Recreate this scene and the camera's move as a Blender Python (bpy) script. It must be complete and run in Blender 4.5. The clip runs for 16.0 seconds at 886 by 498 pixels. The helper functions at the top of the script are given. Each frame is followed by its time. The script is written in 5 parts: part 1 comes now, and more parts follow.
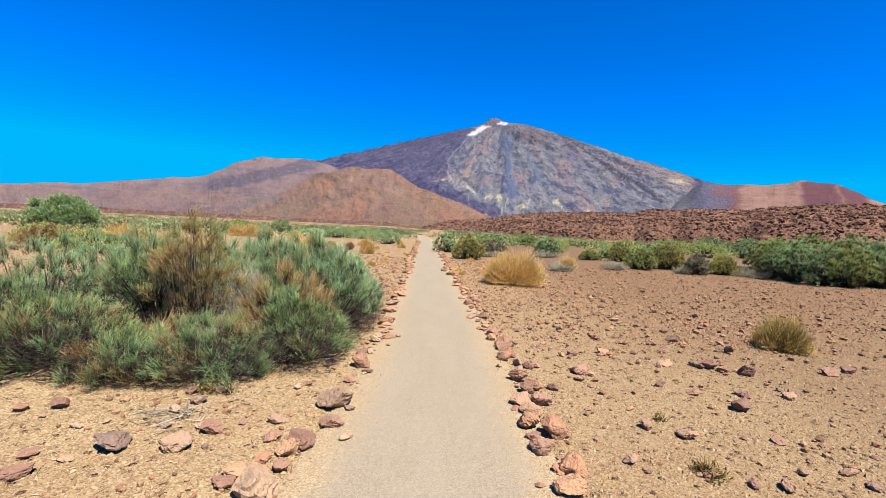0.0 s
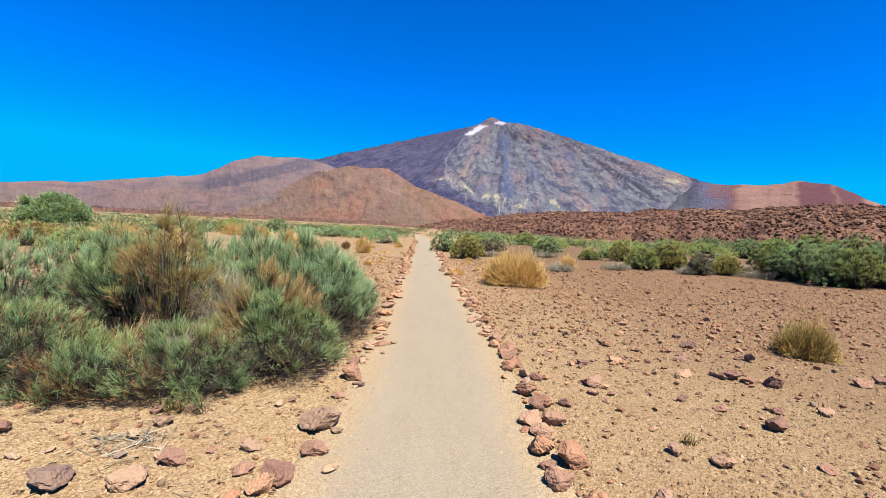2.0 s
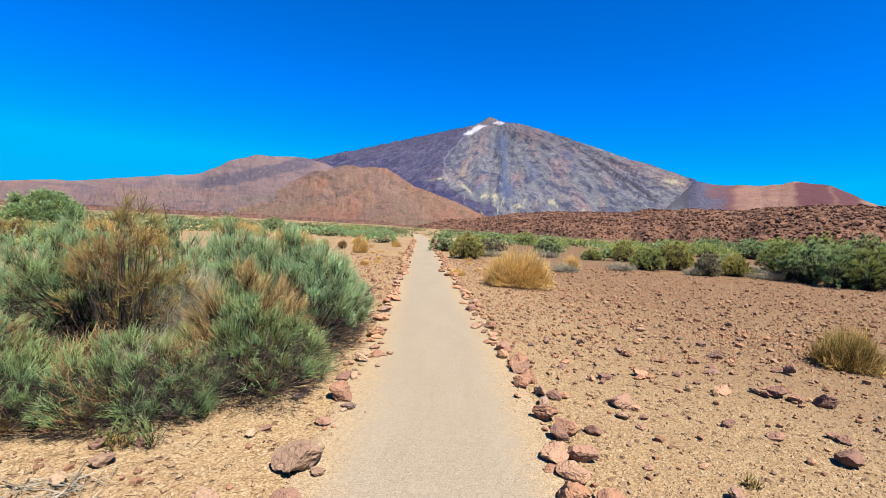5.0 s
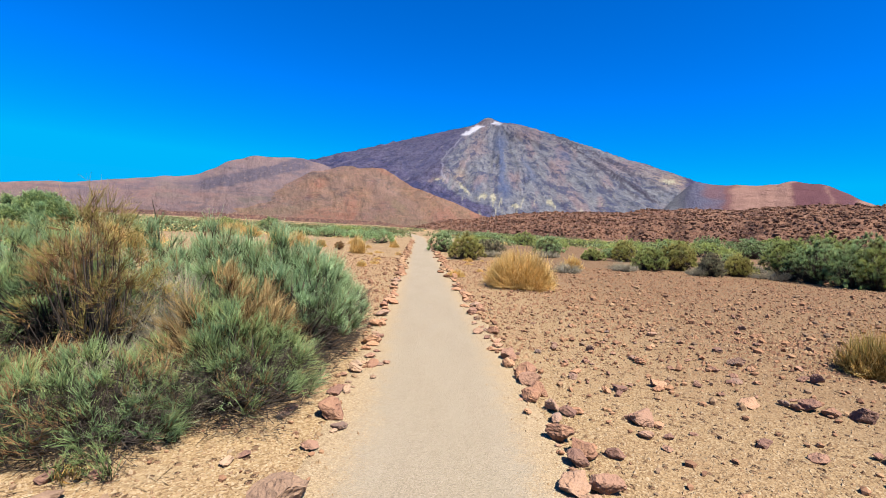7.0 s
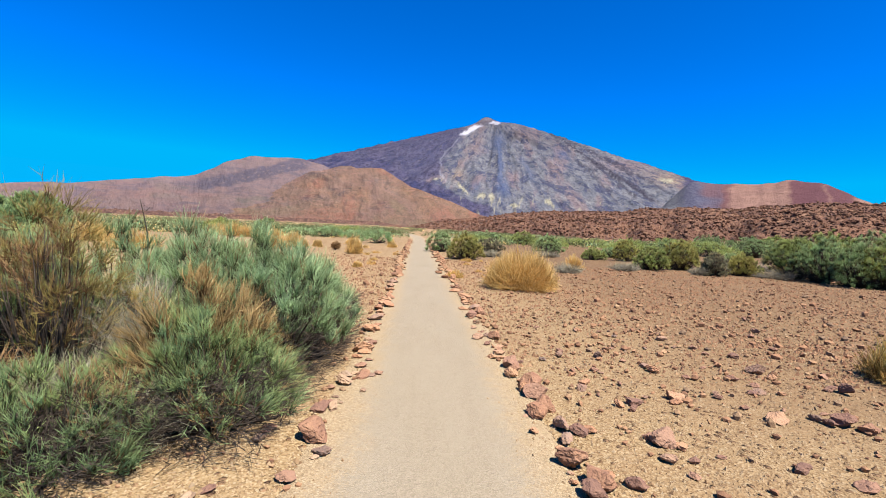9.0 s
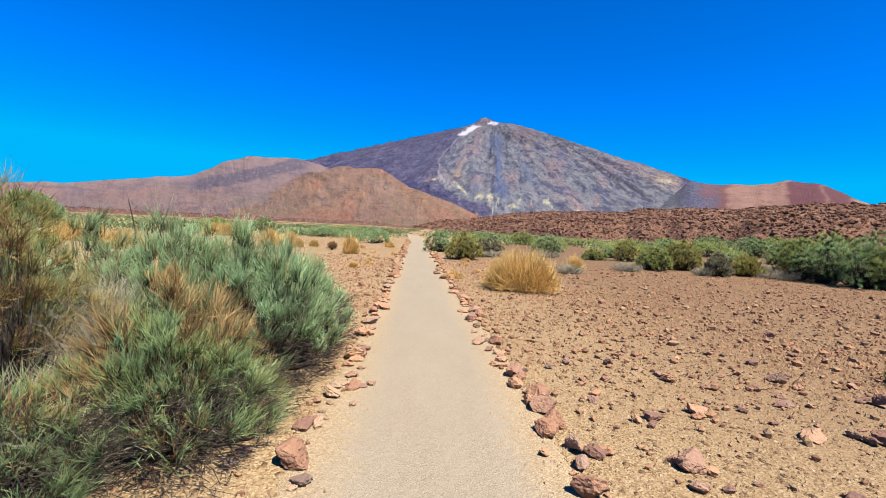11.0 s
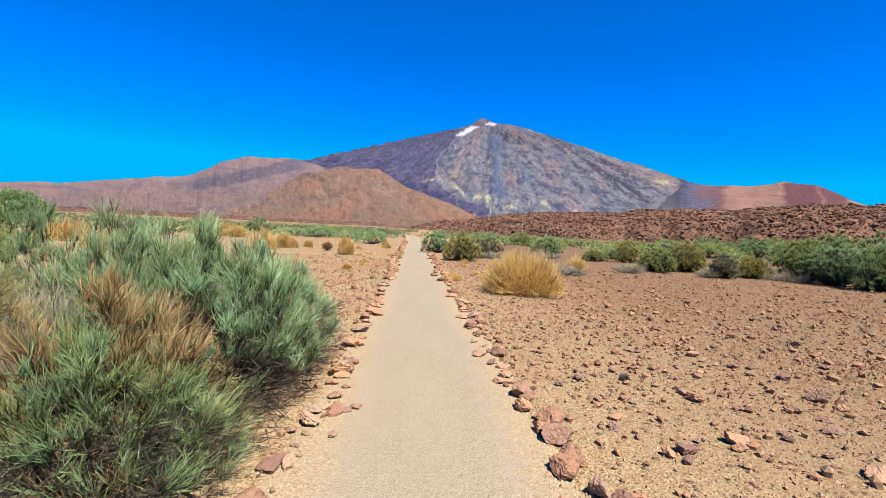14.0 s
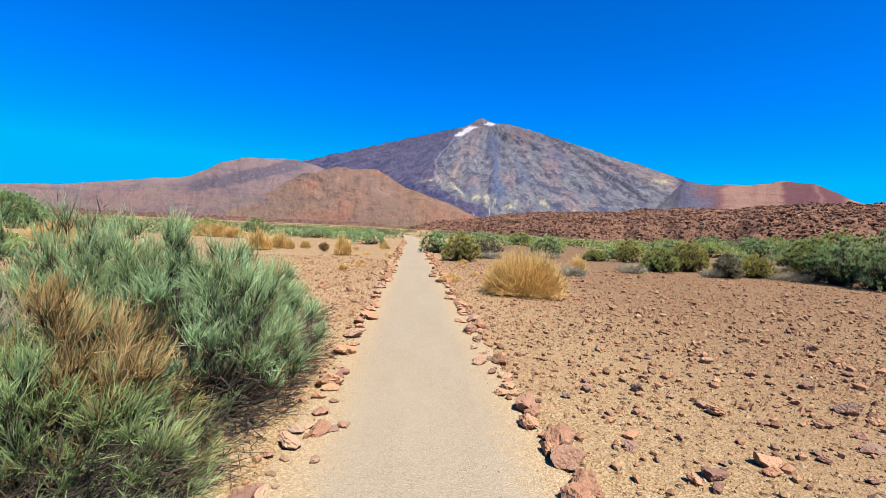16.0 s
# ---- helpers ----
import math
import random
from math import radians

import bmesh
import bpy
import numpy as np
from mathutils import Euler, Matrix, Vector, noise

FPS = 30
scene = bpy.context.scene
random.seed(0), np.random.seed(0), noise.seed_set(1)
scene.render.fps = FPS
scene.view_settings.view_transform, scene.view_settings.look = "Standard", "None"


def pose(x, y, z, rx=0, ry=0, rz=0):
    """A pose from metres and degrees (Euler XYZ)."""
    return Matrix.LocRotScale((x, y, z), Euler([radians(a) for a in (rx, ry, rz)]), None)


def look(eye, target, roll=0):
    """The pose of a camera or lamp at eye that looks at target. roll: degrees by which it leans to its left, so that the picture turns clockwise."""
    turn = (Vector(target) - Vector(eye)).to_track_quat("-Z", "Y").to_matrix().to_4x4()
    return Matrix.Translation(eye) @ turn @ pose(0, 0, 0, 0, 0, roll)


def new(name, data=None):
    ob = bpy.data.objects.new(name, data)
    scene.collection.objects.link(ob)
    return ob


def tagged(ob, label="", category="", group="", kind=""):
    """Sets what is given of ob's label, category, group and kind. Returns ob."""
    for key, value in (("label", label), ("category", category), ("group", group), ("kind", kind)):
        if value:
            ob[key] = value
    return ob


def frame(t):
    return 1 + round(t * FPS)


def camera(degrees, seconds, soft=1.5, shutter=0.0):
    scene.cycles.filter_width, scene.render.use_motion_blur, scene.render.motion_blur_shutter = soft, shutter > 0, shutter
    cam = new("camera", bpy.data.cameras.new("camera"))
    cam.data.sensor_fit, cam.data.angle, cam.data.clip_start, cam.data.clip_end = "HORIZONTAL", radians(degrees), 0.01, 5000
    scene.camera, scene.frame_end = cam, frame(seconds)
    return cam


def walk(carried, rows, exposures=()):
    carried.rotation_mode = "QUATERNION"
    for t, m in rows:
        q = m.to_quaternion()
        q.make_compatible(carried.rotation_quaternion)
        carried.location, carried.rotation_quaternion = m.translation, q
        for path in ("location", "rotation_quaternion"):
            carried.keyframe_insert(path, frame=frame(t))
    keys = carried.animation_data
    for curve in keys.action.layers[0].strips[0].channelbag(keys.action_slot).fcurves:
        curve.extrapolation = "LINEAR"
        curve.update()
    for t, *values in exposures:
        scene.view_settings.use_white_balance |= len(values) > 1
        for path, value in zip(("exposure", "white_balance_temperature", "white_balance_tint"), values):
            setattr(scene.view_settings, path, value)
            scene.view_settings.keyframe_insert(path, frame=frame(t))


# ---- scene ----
cam = camera(90.0, 16.0, soft=0.42)
PATH = [
    (0, (0.077, -0.11, 1.661), (0.046, 1.887, 1.562), 2.8),
    (0.5, (0.072, 0.006, 1.653), (0.045, 2.003, 1.553), 2.8),
    (1, (0.062, 0.144, 1.647), (0.039, 2.141, 1.547), 2.8),
    (1.5, (0.055, 0.252, 1.642), (0.034, 2.25, 1.541), 2.9),
    (2, (0.045, 0.379, 1.639), (0.026, 2.377, 1.538), 2.9),
    (2.5, (0.039, 0.47, 1.633), (0.021, 2.467, 1.532), 2.9),
    (3, (0.03, 0.594, 1.618), (0.014, 2.592, 1.517), 3.0),
    (3.5, (0.026, 0.696, 1.604), (0.01, 2.693, 1.503), 3.0),
    (4, (0.015, 0.826, 1.596), (0.0, 2.824, 1.494), 3.0),
    (6.5, (-0.045, 1.334, 1.58), (-0.05, 3.331, 1.48), 3.0),
    (7, (-0.046, 1.446, 1.571), (-0.049, 3.444, 1.472), 2.9),
    (7.5, (-0.041, 1.533, 1.567), (-0.042, 3.531, 1.468), 2.8),
    (8, (-0.034, 1.651, 1.56), (-0.034, 3.649, 1.462), 2.7),
    (8.5, (-0.03, 1.736, 1.557), (-0.029, 3.734, 1.458), 2.7),
    (9, (-0.026, 1.848, 1.559), (-0.023, 3.845, 1.459), 2.7),
    (11.5, (-0.025, 2.347, 1.515), (-0.012, 4.344, 1.417), 2.8),
    (12, (-0.031, 2.453, 1.512), (-0.016, 4.451, 1.414), 2.9),
    (12.5, (-0.031, 2.531, 1.514), (-0.015, 4.529, 1.416), 2.9),
    (13, (-0.031, 2.626, 1.517), (-0.013, 4.624, 1.419), 2.9),
    (13.5, (-0.027, 2.701, 1.517), (-0.008, 4.698, 1.419), 2.9),
    (14, (-0.015, 2.81, 1.507), (0.005, 4.807, 1.412), 2.8),
    (14.5, (-0.008, 2.888, 1.503), (0.012, 4.886, 1.407), 2.7),
    (15, (-0.001, 2.99, 1.502), (0.021, 4.987, 1.406), 2.6),
    (15.5, (0.001, 3.062, 1.502), (0.025, 5.06, 1.407), 2.6),
    (16, (0.009, 3.162, 1.496), (0.033, 5.159, 1.402), 2.6),
]
walk(cam, [(t, look(eye, target, roll)) for t, eye, target, roll in PATH])

# world, sun
SUN_AZ, SUN_EL = 142.0, 60.0
world = bpy.data.worlds.new("world")
scene.world = world
world.use_nodes = True
wn, wl = world.node_tree.nodes, world.node_tree.links
sky = wn.new("ShaderNodeTexSky")
sky.sky_type, sky.sun_disc = "NISHITA", False
sky.sun_elevation, sky.sun_rotation = radians(SUN_EL), radians(SUN_AZ)
sky.altitude, sky.air_density, sky.dust_density, sky.ozone_density = 3200, 0.9, 0.0, 3.0
hsv = wn.new("ShaderNodeHueSaturation")
hsv.inputs["Saturation"].default_value = 1.75
blue = wn.new("ShaderNodeMix")
blue.data_type, blue.blend_type = "RGBA", "MULTIPLY"
blue.inputs[0].default_value, blue.inputs[7].default_value = 1.0, (0.5, 0.97, 1.36, 1)
wl.new(sky.outputs[0], hsv.inputs["Color"])
wl.new(hsv.outputs[0], blue.inputs[6])
cap = wn.new("ShaderNodeMix")
cap.data_type, cap.blend_type = "RGBA", "DARKEN"
cap.inputs[0].default_value, cap.inputs[7].default_value = 1.0, (0.004, 2.4, 5.0, 1)
wl.new(blue.outputs[2], cap.inputs[6])
wl.new(cap.outputs[2], wn["Background"].inputs[0])
wn["Background"].inputs[1].default_value = 0.064
scene.view_settings.exposure = 1.6
sun = new("sun", bpy.data.lights.new("sun", "SUN"))
sun.data.energy, sun.data.angle, sun.data.color = 5.0, radians(0.53), (1.0, 0.95, 0.85)
sd = Vector((math.sin(radians(SUN_AZ)) * math.cos(radians(SUN_EL)), math.cos(radians(SUN_AZ)) * math.cos(radians(SUN_EL)), math.sin(radians(SUN_EL))))
sun.matrix_world = look(sd * 50, (0, 0, 0))


# materials
class Mat:
    """A node material under construction."""

    def __init__(self, name, rough=0.9, spec=0.2):
        self.m = bpy.data.materials.new(name)
        self.m.use_nodes = True
        self.n, self.l = self.m.node_tree.nodes, self.m.node_tree.links
        self.b = self.n["Principled BSDF"]
        self.b.inputs["Roughness"].default_value = rough
        self.b.inputs["Specular IOR Level"].default_value = spec
        self.pos = self.n.new("ShaderNodeNewGeometry").outputs["Position"]

    def put(self, socket, v):
        if hasattr(v, "is_linked"):
            self.l.new(v, socket)
        else:
            socket.default_value = v

    def noise(self, scale, detail=4, rough=0.55, vec=None, dist=0.0):
        t = self.n.new("ShaderNodeTexNoise")
        t.inputs["Scale"].default_value, t.inputs["Detail"].default_value = scale, detail
        t.inputs["Roughness"].default_value, t.inputs["Distortion"].default_value = rough, dist
        self.l.new(vec or self.pos, t.inputs["Vector"])
        return t.outputs[0]

    def voronoi(self, scale, out="Distance", vec=None, feature="F1"):
        t = self.n.new("ShaderNodeTexVoronoi")
        t.feature = feature
        t.inputs["Scale"].default_value = scale
        self.l.new(vec or self.pos, t.inputs["Vector"])
        return t.outputs[out]

    def scaled(self, x, y, z, vec=None):
        t = self.n.new("ShaderNodeVectorMath")
        t.operation = "MULTIPLY"
        self.l.new(vec or self.pos, t.inputs[0])
        t.inputs[1].default_value = (x, y, z)
        return t.outputs[0]

    def ramp(self, fac, stops):
        r = self.n.new("ShaderNodeValToRGB")
        e = r.color_ramp.elements
        while len(e) < len(stops):
            e.new(0.5)
        for k, (p, c) in enumerate(stops):
            e[k].position = p
            e[k].color = (*c, 1) if len(c) == 3 else c
        self.l.new(fac, r.inputs[0])
        return r.outputs[0]

    def grey(self, fac, a, b):
        return self.ramp(fac, [(a, (0, 0, 0)), (b, (1, 1, 1))])

    def mix(self, fac, a, b, mode="MIX"):
        t = self.n.new("ShaderNodeMix")
        t.data_type, t.blend_type = "RGBA", mode
        self.put(t.inputs[0], fac)
        for s, v in ((t.inputs[6], a), (t.inputs[7], b)):
            self.put(s, v if hasattr(v, "is_linked") else (*v, 1))
        return t.outputs[2]

    def math(self, op, a, b=0.0):
        t = self.n.new("ShaderNodeMath")
        t.operation = op
        self.put(t.inputs[0], a)
        self.put(t.inputs[1], b)
        return t.outputs[0]

    def island(self):
        return self.n.new("ShaderNodeNewGeometry").outputs["Random Per Island"]

    def objrand(self):
        return self.n.new("ShaderNodeObjectInfo").outputs["Random"]

    def attr(self, name):
        a = self.n.new("ShaderNodeAttribute")
        a.attribute_name = name
        s = self.n.new("ShaderNodeSeparateColor")
        self.l.new(a.outputs["Color"], s.inputs[0])
        return s.outputs[0], s.outputs[1], s.outputs[2], a.outputs["Alpha"]

    def bump(self, h, strength=0.5, dist=0.01):
        t = self.n.new("ShaderNodeBump")
        t.inputs["Strength"].default_value, t.inputs["Distance"].default_value = strength, dist
        self.l.new(h, t.inputs["Height"])
        if self.b.inputs["Normal"].is_linked:
            self.l.new(self.b.inputs["Normal"].links[0].from_socket, t.inputs["Normal"])
        self.l.new(t.outputs[0], self.b.inputs["Normal"])

    def color(self, c):
        """Base colour, with the paler tints below taken down to sunlit rock, sand and stem reflectance."""
        self.put(self.b.inputs["Base Color"], self.mix(1.0, c, (0.50, 0.50, 0.50), "MULTIPLY"))
        return self.m


def ground_material():
    k = Mat("sandy_gravel", 0.95, 0.1)
    grain = k.voronoi(72, "Color")
    g = k.n.new("ShaderNodeSeparateColor")
    k.l.new(grain, g.inputs[0])
    base = k.ramp(g.outputs[0], [(0.0, (0.239, 0.149, 0.0752)), (0.3, (0.402, 0.27, 0.141)), (0.75, (0.516, 0.366, 0.202)), (1.0, (0.641, 0.5, 0.315))])
    red = k.grey(k.noise(0.35, 5, 0.6), 0.42, 0.66)
    base = k.mix(k.math("MULTIPLY", red, 0.5), base, (0.345, 0.197, 0.112))
    pale = k.grey(k.noise(0.9, 4, 0.6), 0.58, 0.75)
    base = k.mix(k.math("MULTIPLY", pale, 0.45), base, (0.497, 0.385, 0.245))
    # beyond the near field the plain turns redder
    sp = k.n.new("ShaderNodeSeparateXYZ")
    k.l.new(k.pos, sp.inputs[0])
    far = k.n.new("ShaderNodeMapRange")
    far.inputs["From Min"].default_value, far.inputs["From Max"].default_value = 5, 26
    k.l.new(sp.outputs[1], far.inputs[0])
    east = k.n.new("ShaderNodeMapRange")
    east.inputs["From Min"].default_value, east.inputs["From Max"].default_value = 0.0, 5.0
    k.l.new(sp.outputs[0], east.inputs[0])
    base = k.mix(k.math("MULTIPLY", far.outputs[0], k.math("ADD", 0.12, k.math("MULTIPLY", east.outputs[0], 0.65))), base, (0.305, 0.178, 0.100))
    rubble = k.voronoi(15, "Color")
    rs = k.n.new("ShaderNodeSeparateColor")
    k.l.new(rubble, rs.inputs[0])
    rd = k.voronoi(15)
    patchy = k.math("ADD", k.math("MULTIPLY", far.outputs[0], 0.75), k.math("MULTIPLY", k.noise(0.6, 4, 0.6), 0.75))
    patchy = k.math("MULTIPLY", patchy, k.math("ADD", 0.4, k.math("MULTIPLY", east.outputs[0], 0.6)))
    isrock = k.math("MULTIPLY", k.ramp(rd, [(0.30, (1, 1, 1)), (0.42, (0, 0, 0))]), k.math("LESS_THAN", rs.outputs[0], patchy))
    base = k.mix(k.math("MULTIPLY", isrock, 0.85), base, k.mix(rs.outputs[1], (0.181, 0.0962, 0.0612), (0.421, 0.251, 0.145)))
    k.bump(k.math("MULTIPLY", isrock, k.math("SUBTRACT", 0.5, rd)), 1.0, 0.09)
    # redder eastern soil, with stone shade and corner falloff mixed into its colour
    base = k.mix(k.math("MULTIPLY", east.outputs[0], k.math("ADD", 0.38, k.math("MULTIPLY", k.noise(0.8, 6, 0.75), 0.7))), base, (0.240, 0.146, 0.082))
    base = k.mix(1.0, base, (0.905, 0.897, 0.88), "MULTIPLY")
    k.bump(k.voronoi(40), 0.3, 0.012)
    k.bump(k.voronoi(72), 0.5, 0.012)
    k.bump(k.noise(7, 5, 0.65), 0.8, 0.05)
    return k.color(base)


def path_material():
    k = Mat("trodden_sand", 0.95, 0.1)
    fine = k.voronoi(130, "Color")
    g = k.n.new("ShaderNodeSeparateColor")
    k.l.new(fine, g.inputs[0])
    base = k.ramp(g.outputs[1], [(0.0, (0.295, 0.238, 0.168)), (0.5, (0.374, 0.3, 0.218)), (1.0, (0.453, 0.368, 0.279))])
    worn = k.grey(k.noise(1.6, 5, 0.6, k.scaled(1.6, 0.35, 1)), 0.40, 0.68)
    base = k.mix(k.math("MULTIPLY", worn, 0.6), base, (0.409, 0.339, 0.255))
    damp = k.grey(k.noise(0.7, 3, 0.5, k.scaled(1, 0.5, 1)), 0.52, 0.75)
    base = k.mix(k.math("MULTIPLY", damp, 0.35), base, (0.325, 0.267, 0.18))
    # towards its edges the sand gives way to loose gravel
    grain = k.n.new("ShaderNodeSeparateColor")
    k.l.new(k.voronoi(105, "Color"), grain.inputs[0])
    loose = k.ramp(grain.outputs[0], [(0.0, (0.251, 0.158, 0.0835)), (0.3, (0.422, 0.286, 0.156)), (0.75, (0.543, 0.388, 0.224)), (1.0, (0.673, 0.53, 0.35))])
    edge = k.attr("edge")[0]
    f = k.math("ADD", edge, k.math("MULTIPLY", k.math("SUBTRACT", k.noise(5, 6, 0.7), 0.5), 0.9))
    f = k.math("ADD", f, k.math("MULTIPLY", k.math("SUBTRACT", grain.outputs[2], 0.5), 0.3))
    base = k.mix(k.grey(f, 0.12, 0.58), base, k.mix(0.35, loose, (0.402, 0.316, 0.224)))
    base = k.mix(1.0, base, (0.99, 1.0, 0.985), "MULTIPLY")
    k.bump(k.voronoi(100), 0.7, 0.009)
    k.bump(k.noise(14, 4, 0.6), 0.45, 0.022)
    return k.color(base)


def stone_material(name, tints, blotch, pits):
    k = Mat(name, 0.88, 0.2)
    tint = k.ramp(k.objrand(), [(i / (len(tints) - 1), c) for i, c in enumerate(tints)])
    co = k.n.new("ShaderNodeTexCoord").outputs["Object"]
    blot = k.grey(k.noise(3.5, 5, 0.65, co), 0.38, 0.68)
    c = k.mix(k.math("MULTIPLY", blot, 0.55), tint, blotch)
    dark = k.grey(k.noise(11, 5, 0.7, co), 0.53, 0.74)
    c = k.mix(k.math("MULTIPLY", dark, 0.65), c, pits)
    k.bump(k.noise(38, 6, 0.7), 0.8, 0.014)
    k.bump(k.voronoi(60), 0.4, 0.008)
    return k.color(c)


def pebble_material(name="field_pebbles"):
    k = Mat(name, 0.92, 0.15)
    c = k.ramp(k.island(), [(0.0, (0.20, 0.100, 0.062)), (0.25, (0.32, 0.162, 0.096)), (0.6, (0.41, 0.217, 0.122)), (0.9, (0.46, 0.295, 0.168)), (1.0, (0.21, 0.142, 0.102))])
    n = k.grey(k.noise(40, 4, 0.65), 0.35, 0.7)
    c = k.mix(k.math("MULTIPLY", n, 0.4), c, (0.36, 0.213, 0.121))
    k.bump(k.noise(60, 4, 0.7), 0.5, 0.01)
    return k.color(c)


def stem_material(name, stops, foot=None, tip=(0.66, 0.64, 0.40), tipped=0.36, other=None, rise=0.74, thin=0.0):
    k = Mat(name, 0.7, 0.12)
    c = k.ramp(k.island(), stops)
    if other:
        c = k.mix(k.math("MULTIPLY", k.grey(k.noise(1.5, 3, 0.6), 0.44, 0.62), 0.75), c, other)
    along = k.n.new("ShaderNodeAttribute")
    along.attribute_name = "along"
    t = along.outputs["Fac"]
    # woody brown foot and pale tip, pushed apart to paint inner shade and sunlit ends
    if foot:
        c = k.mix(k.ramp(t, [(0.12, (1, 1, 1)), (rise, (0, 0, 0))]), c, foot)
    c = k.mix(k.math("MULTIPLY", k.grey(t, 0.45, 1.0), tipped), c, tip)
    shade = k.noise(2.4, 3, 0.6)
    c = k.mix(k.grey(shade, 0.35, 0.68), k.mix(1.0, c, (0.72, 0.70, 0.62), "MULTIPLY"), k.mix(1.0, c, (1.22, 1.20, 1.12), "MULTIPLY"))
    if thin:
        glow, both = k.n.new("ShaderNodeBsdfTranslucent"), k.n.new("ShaderNodeMixShader")
        k.l.new(c, glow.inputs["Color"])
        both.inputs[0].default_value = thin
        k.l.new(k.b.outputs[0], both.inputs[1])
        k.l.new(glow.outputs[0], both.inputs[2])
        k.l.new(both.outputs[0], k.n["Material Output"].inputs[0])
    return k.color(c)


def bark_material(name, a, b):
    k = Mat(name, 0.9, 0.15)
    n = k.grey(k.noise(30, 5, 0.7, k.scaled(1, 1, 0.3)), 0.3, 0.7)
    k.bump(k.noise(60, 4, 0.7, k.scaled(1, 1, 0.25)), 0.6, 0.01)
    return k.color(k.mix(n, a, b))


GROUND, TRODDEN, STONE, PEBBLE = ground_material(), path_material(), stone_material("dark_lava_stone", [(0.18, 0.098, 0.078), (0.27, 0.142, 0.105), (0.35, 0.185, 0.13), (0.42, 0.24, 0.16), (0.20, 0.155, 0.135)], (0.42, 0.235, 0.155), (0.09, 0.052, 0.043)), pebble_material()
RED_STONE = stone_material("red_lava_stone", [(0.259, 0.137, 0.0963), (0.408, 0.199, 0.117), (0.504, 0.256, 0.144), (0.573, 0.33, 0.192), (0.326, 0.22, 0.178)], (0.585, 0.33, 0.192), (0.151, 0.0826, 0.0619))
PALE_STONE = stone_material("pale_lava_stone", [(0.25, 0.155, 0.11), (0.40, 0.25, 0.165), (0.50, 0.32, 0.205), (0.56, 0.38, 0.25), (0.27, 0.20, 0.17)], (0.52, 0.34, 0.22), (0.19, 0.12, 0.085))
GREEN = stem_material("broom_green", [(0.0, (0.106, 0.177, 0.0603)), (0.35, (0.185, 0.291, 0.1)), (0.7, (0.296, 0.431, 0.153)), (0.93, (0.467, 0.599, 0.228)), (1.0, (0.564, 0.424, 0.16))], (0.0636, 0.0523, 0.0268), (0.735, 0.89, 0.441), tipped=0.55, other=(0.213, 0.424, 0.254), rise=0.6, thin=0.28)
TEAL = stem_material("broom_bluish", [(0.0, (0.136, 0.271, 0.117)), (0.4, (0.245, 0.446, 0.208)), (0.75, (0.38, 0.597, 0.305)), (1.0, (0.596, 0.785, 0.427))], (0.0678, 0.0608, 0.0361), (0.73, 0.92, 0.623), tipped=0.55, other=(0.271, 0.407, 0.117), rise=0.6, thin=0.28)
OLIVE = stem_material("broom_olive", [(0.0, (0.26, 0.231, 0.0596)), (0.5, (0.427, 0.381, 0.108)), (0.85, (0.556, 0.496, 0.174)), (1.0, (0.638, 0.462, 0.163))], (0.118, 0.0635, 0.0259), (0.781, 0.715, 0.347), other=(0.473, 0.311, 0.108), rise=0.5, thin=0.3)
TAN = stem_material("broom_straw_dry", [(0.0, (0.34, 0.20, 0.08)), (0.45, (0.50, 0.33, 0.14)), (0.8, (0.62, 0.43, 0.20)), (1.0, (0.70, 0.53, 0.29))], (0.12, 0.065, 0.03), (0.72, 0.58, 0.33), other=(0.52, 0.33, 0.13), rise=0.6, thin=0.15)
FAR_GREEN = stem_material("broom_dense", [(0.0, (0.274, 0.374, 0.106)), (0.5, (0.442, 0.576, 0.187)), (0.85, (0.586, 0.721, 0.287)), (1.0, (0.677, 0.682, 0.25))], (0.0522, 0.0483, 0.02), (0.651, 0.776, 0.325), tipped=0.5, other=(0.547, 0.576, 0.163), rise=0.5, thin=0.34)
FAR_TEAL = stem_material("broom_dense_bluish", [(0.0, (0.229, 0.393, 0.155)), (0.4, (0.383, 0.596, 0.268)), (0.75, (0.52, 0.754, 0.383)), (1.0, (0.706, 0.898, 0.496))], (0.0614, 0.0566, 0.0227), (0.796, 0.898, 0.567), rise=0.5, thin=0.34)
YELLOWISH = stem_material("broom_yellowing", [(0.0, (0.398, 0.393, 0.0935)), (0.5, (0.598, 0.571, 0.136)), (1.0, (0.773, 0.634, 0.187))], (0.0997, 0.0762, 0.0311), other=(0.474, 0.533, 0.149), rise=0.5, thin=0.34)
DRY = stem_material("broom_dry", [(0.0, (0.242, 0.111, 0.0528)), (0.45, (0.422, 0.222, 0.1)), (0.8, (0.57, 0.348, 0.169)), (1.0, (0.676, 0.486, 0.275))], (0.127, 0.0634, 0.0359), (0.739, 0.528, 0.295), thin=0.15)
STRAW = stem_material("straw", [(0.0, (0.72, 0.43, 0.135)), (0.4, (0.90, 0.60, 0.215)), (0.8, (0.94, 0.70, 0.31)), (1.0, (0.94, 0.80, 0.46))], (0.50, 0.29, 0.10), (0.95, 0.85, 0.54), tipped=0.65, rise=0.25, thin=0.45)
GREY_TWIG = stem_material("grey_twigs", [(0.0, (0.194, 0.161, 0.129)), (0.5, (0.338, 0.298, 0.25)), (1.0, (0.499, 0.459, 0.403))])
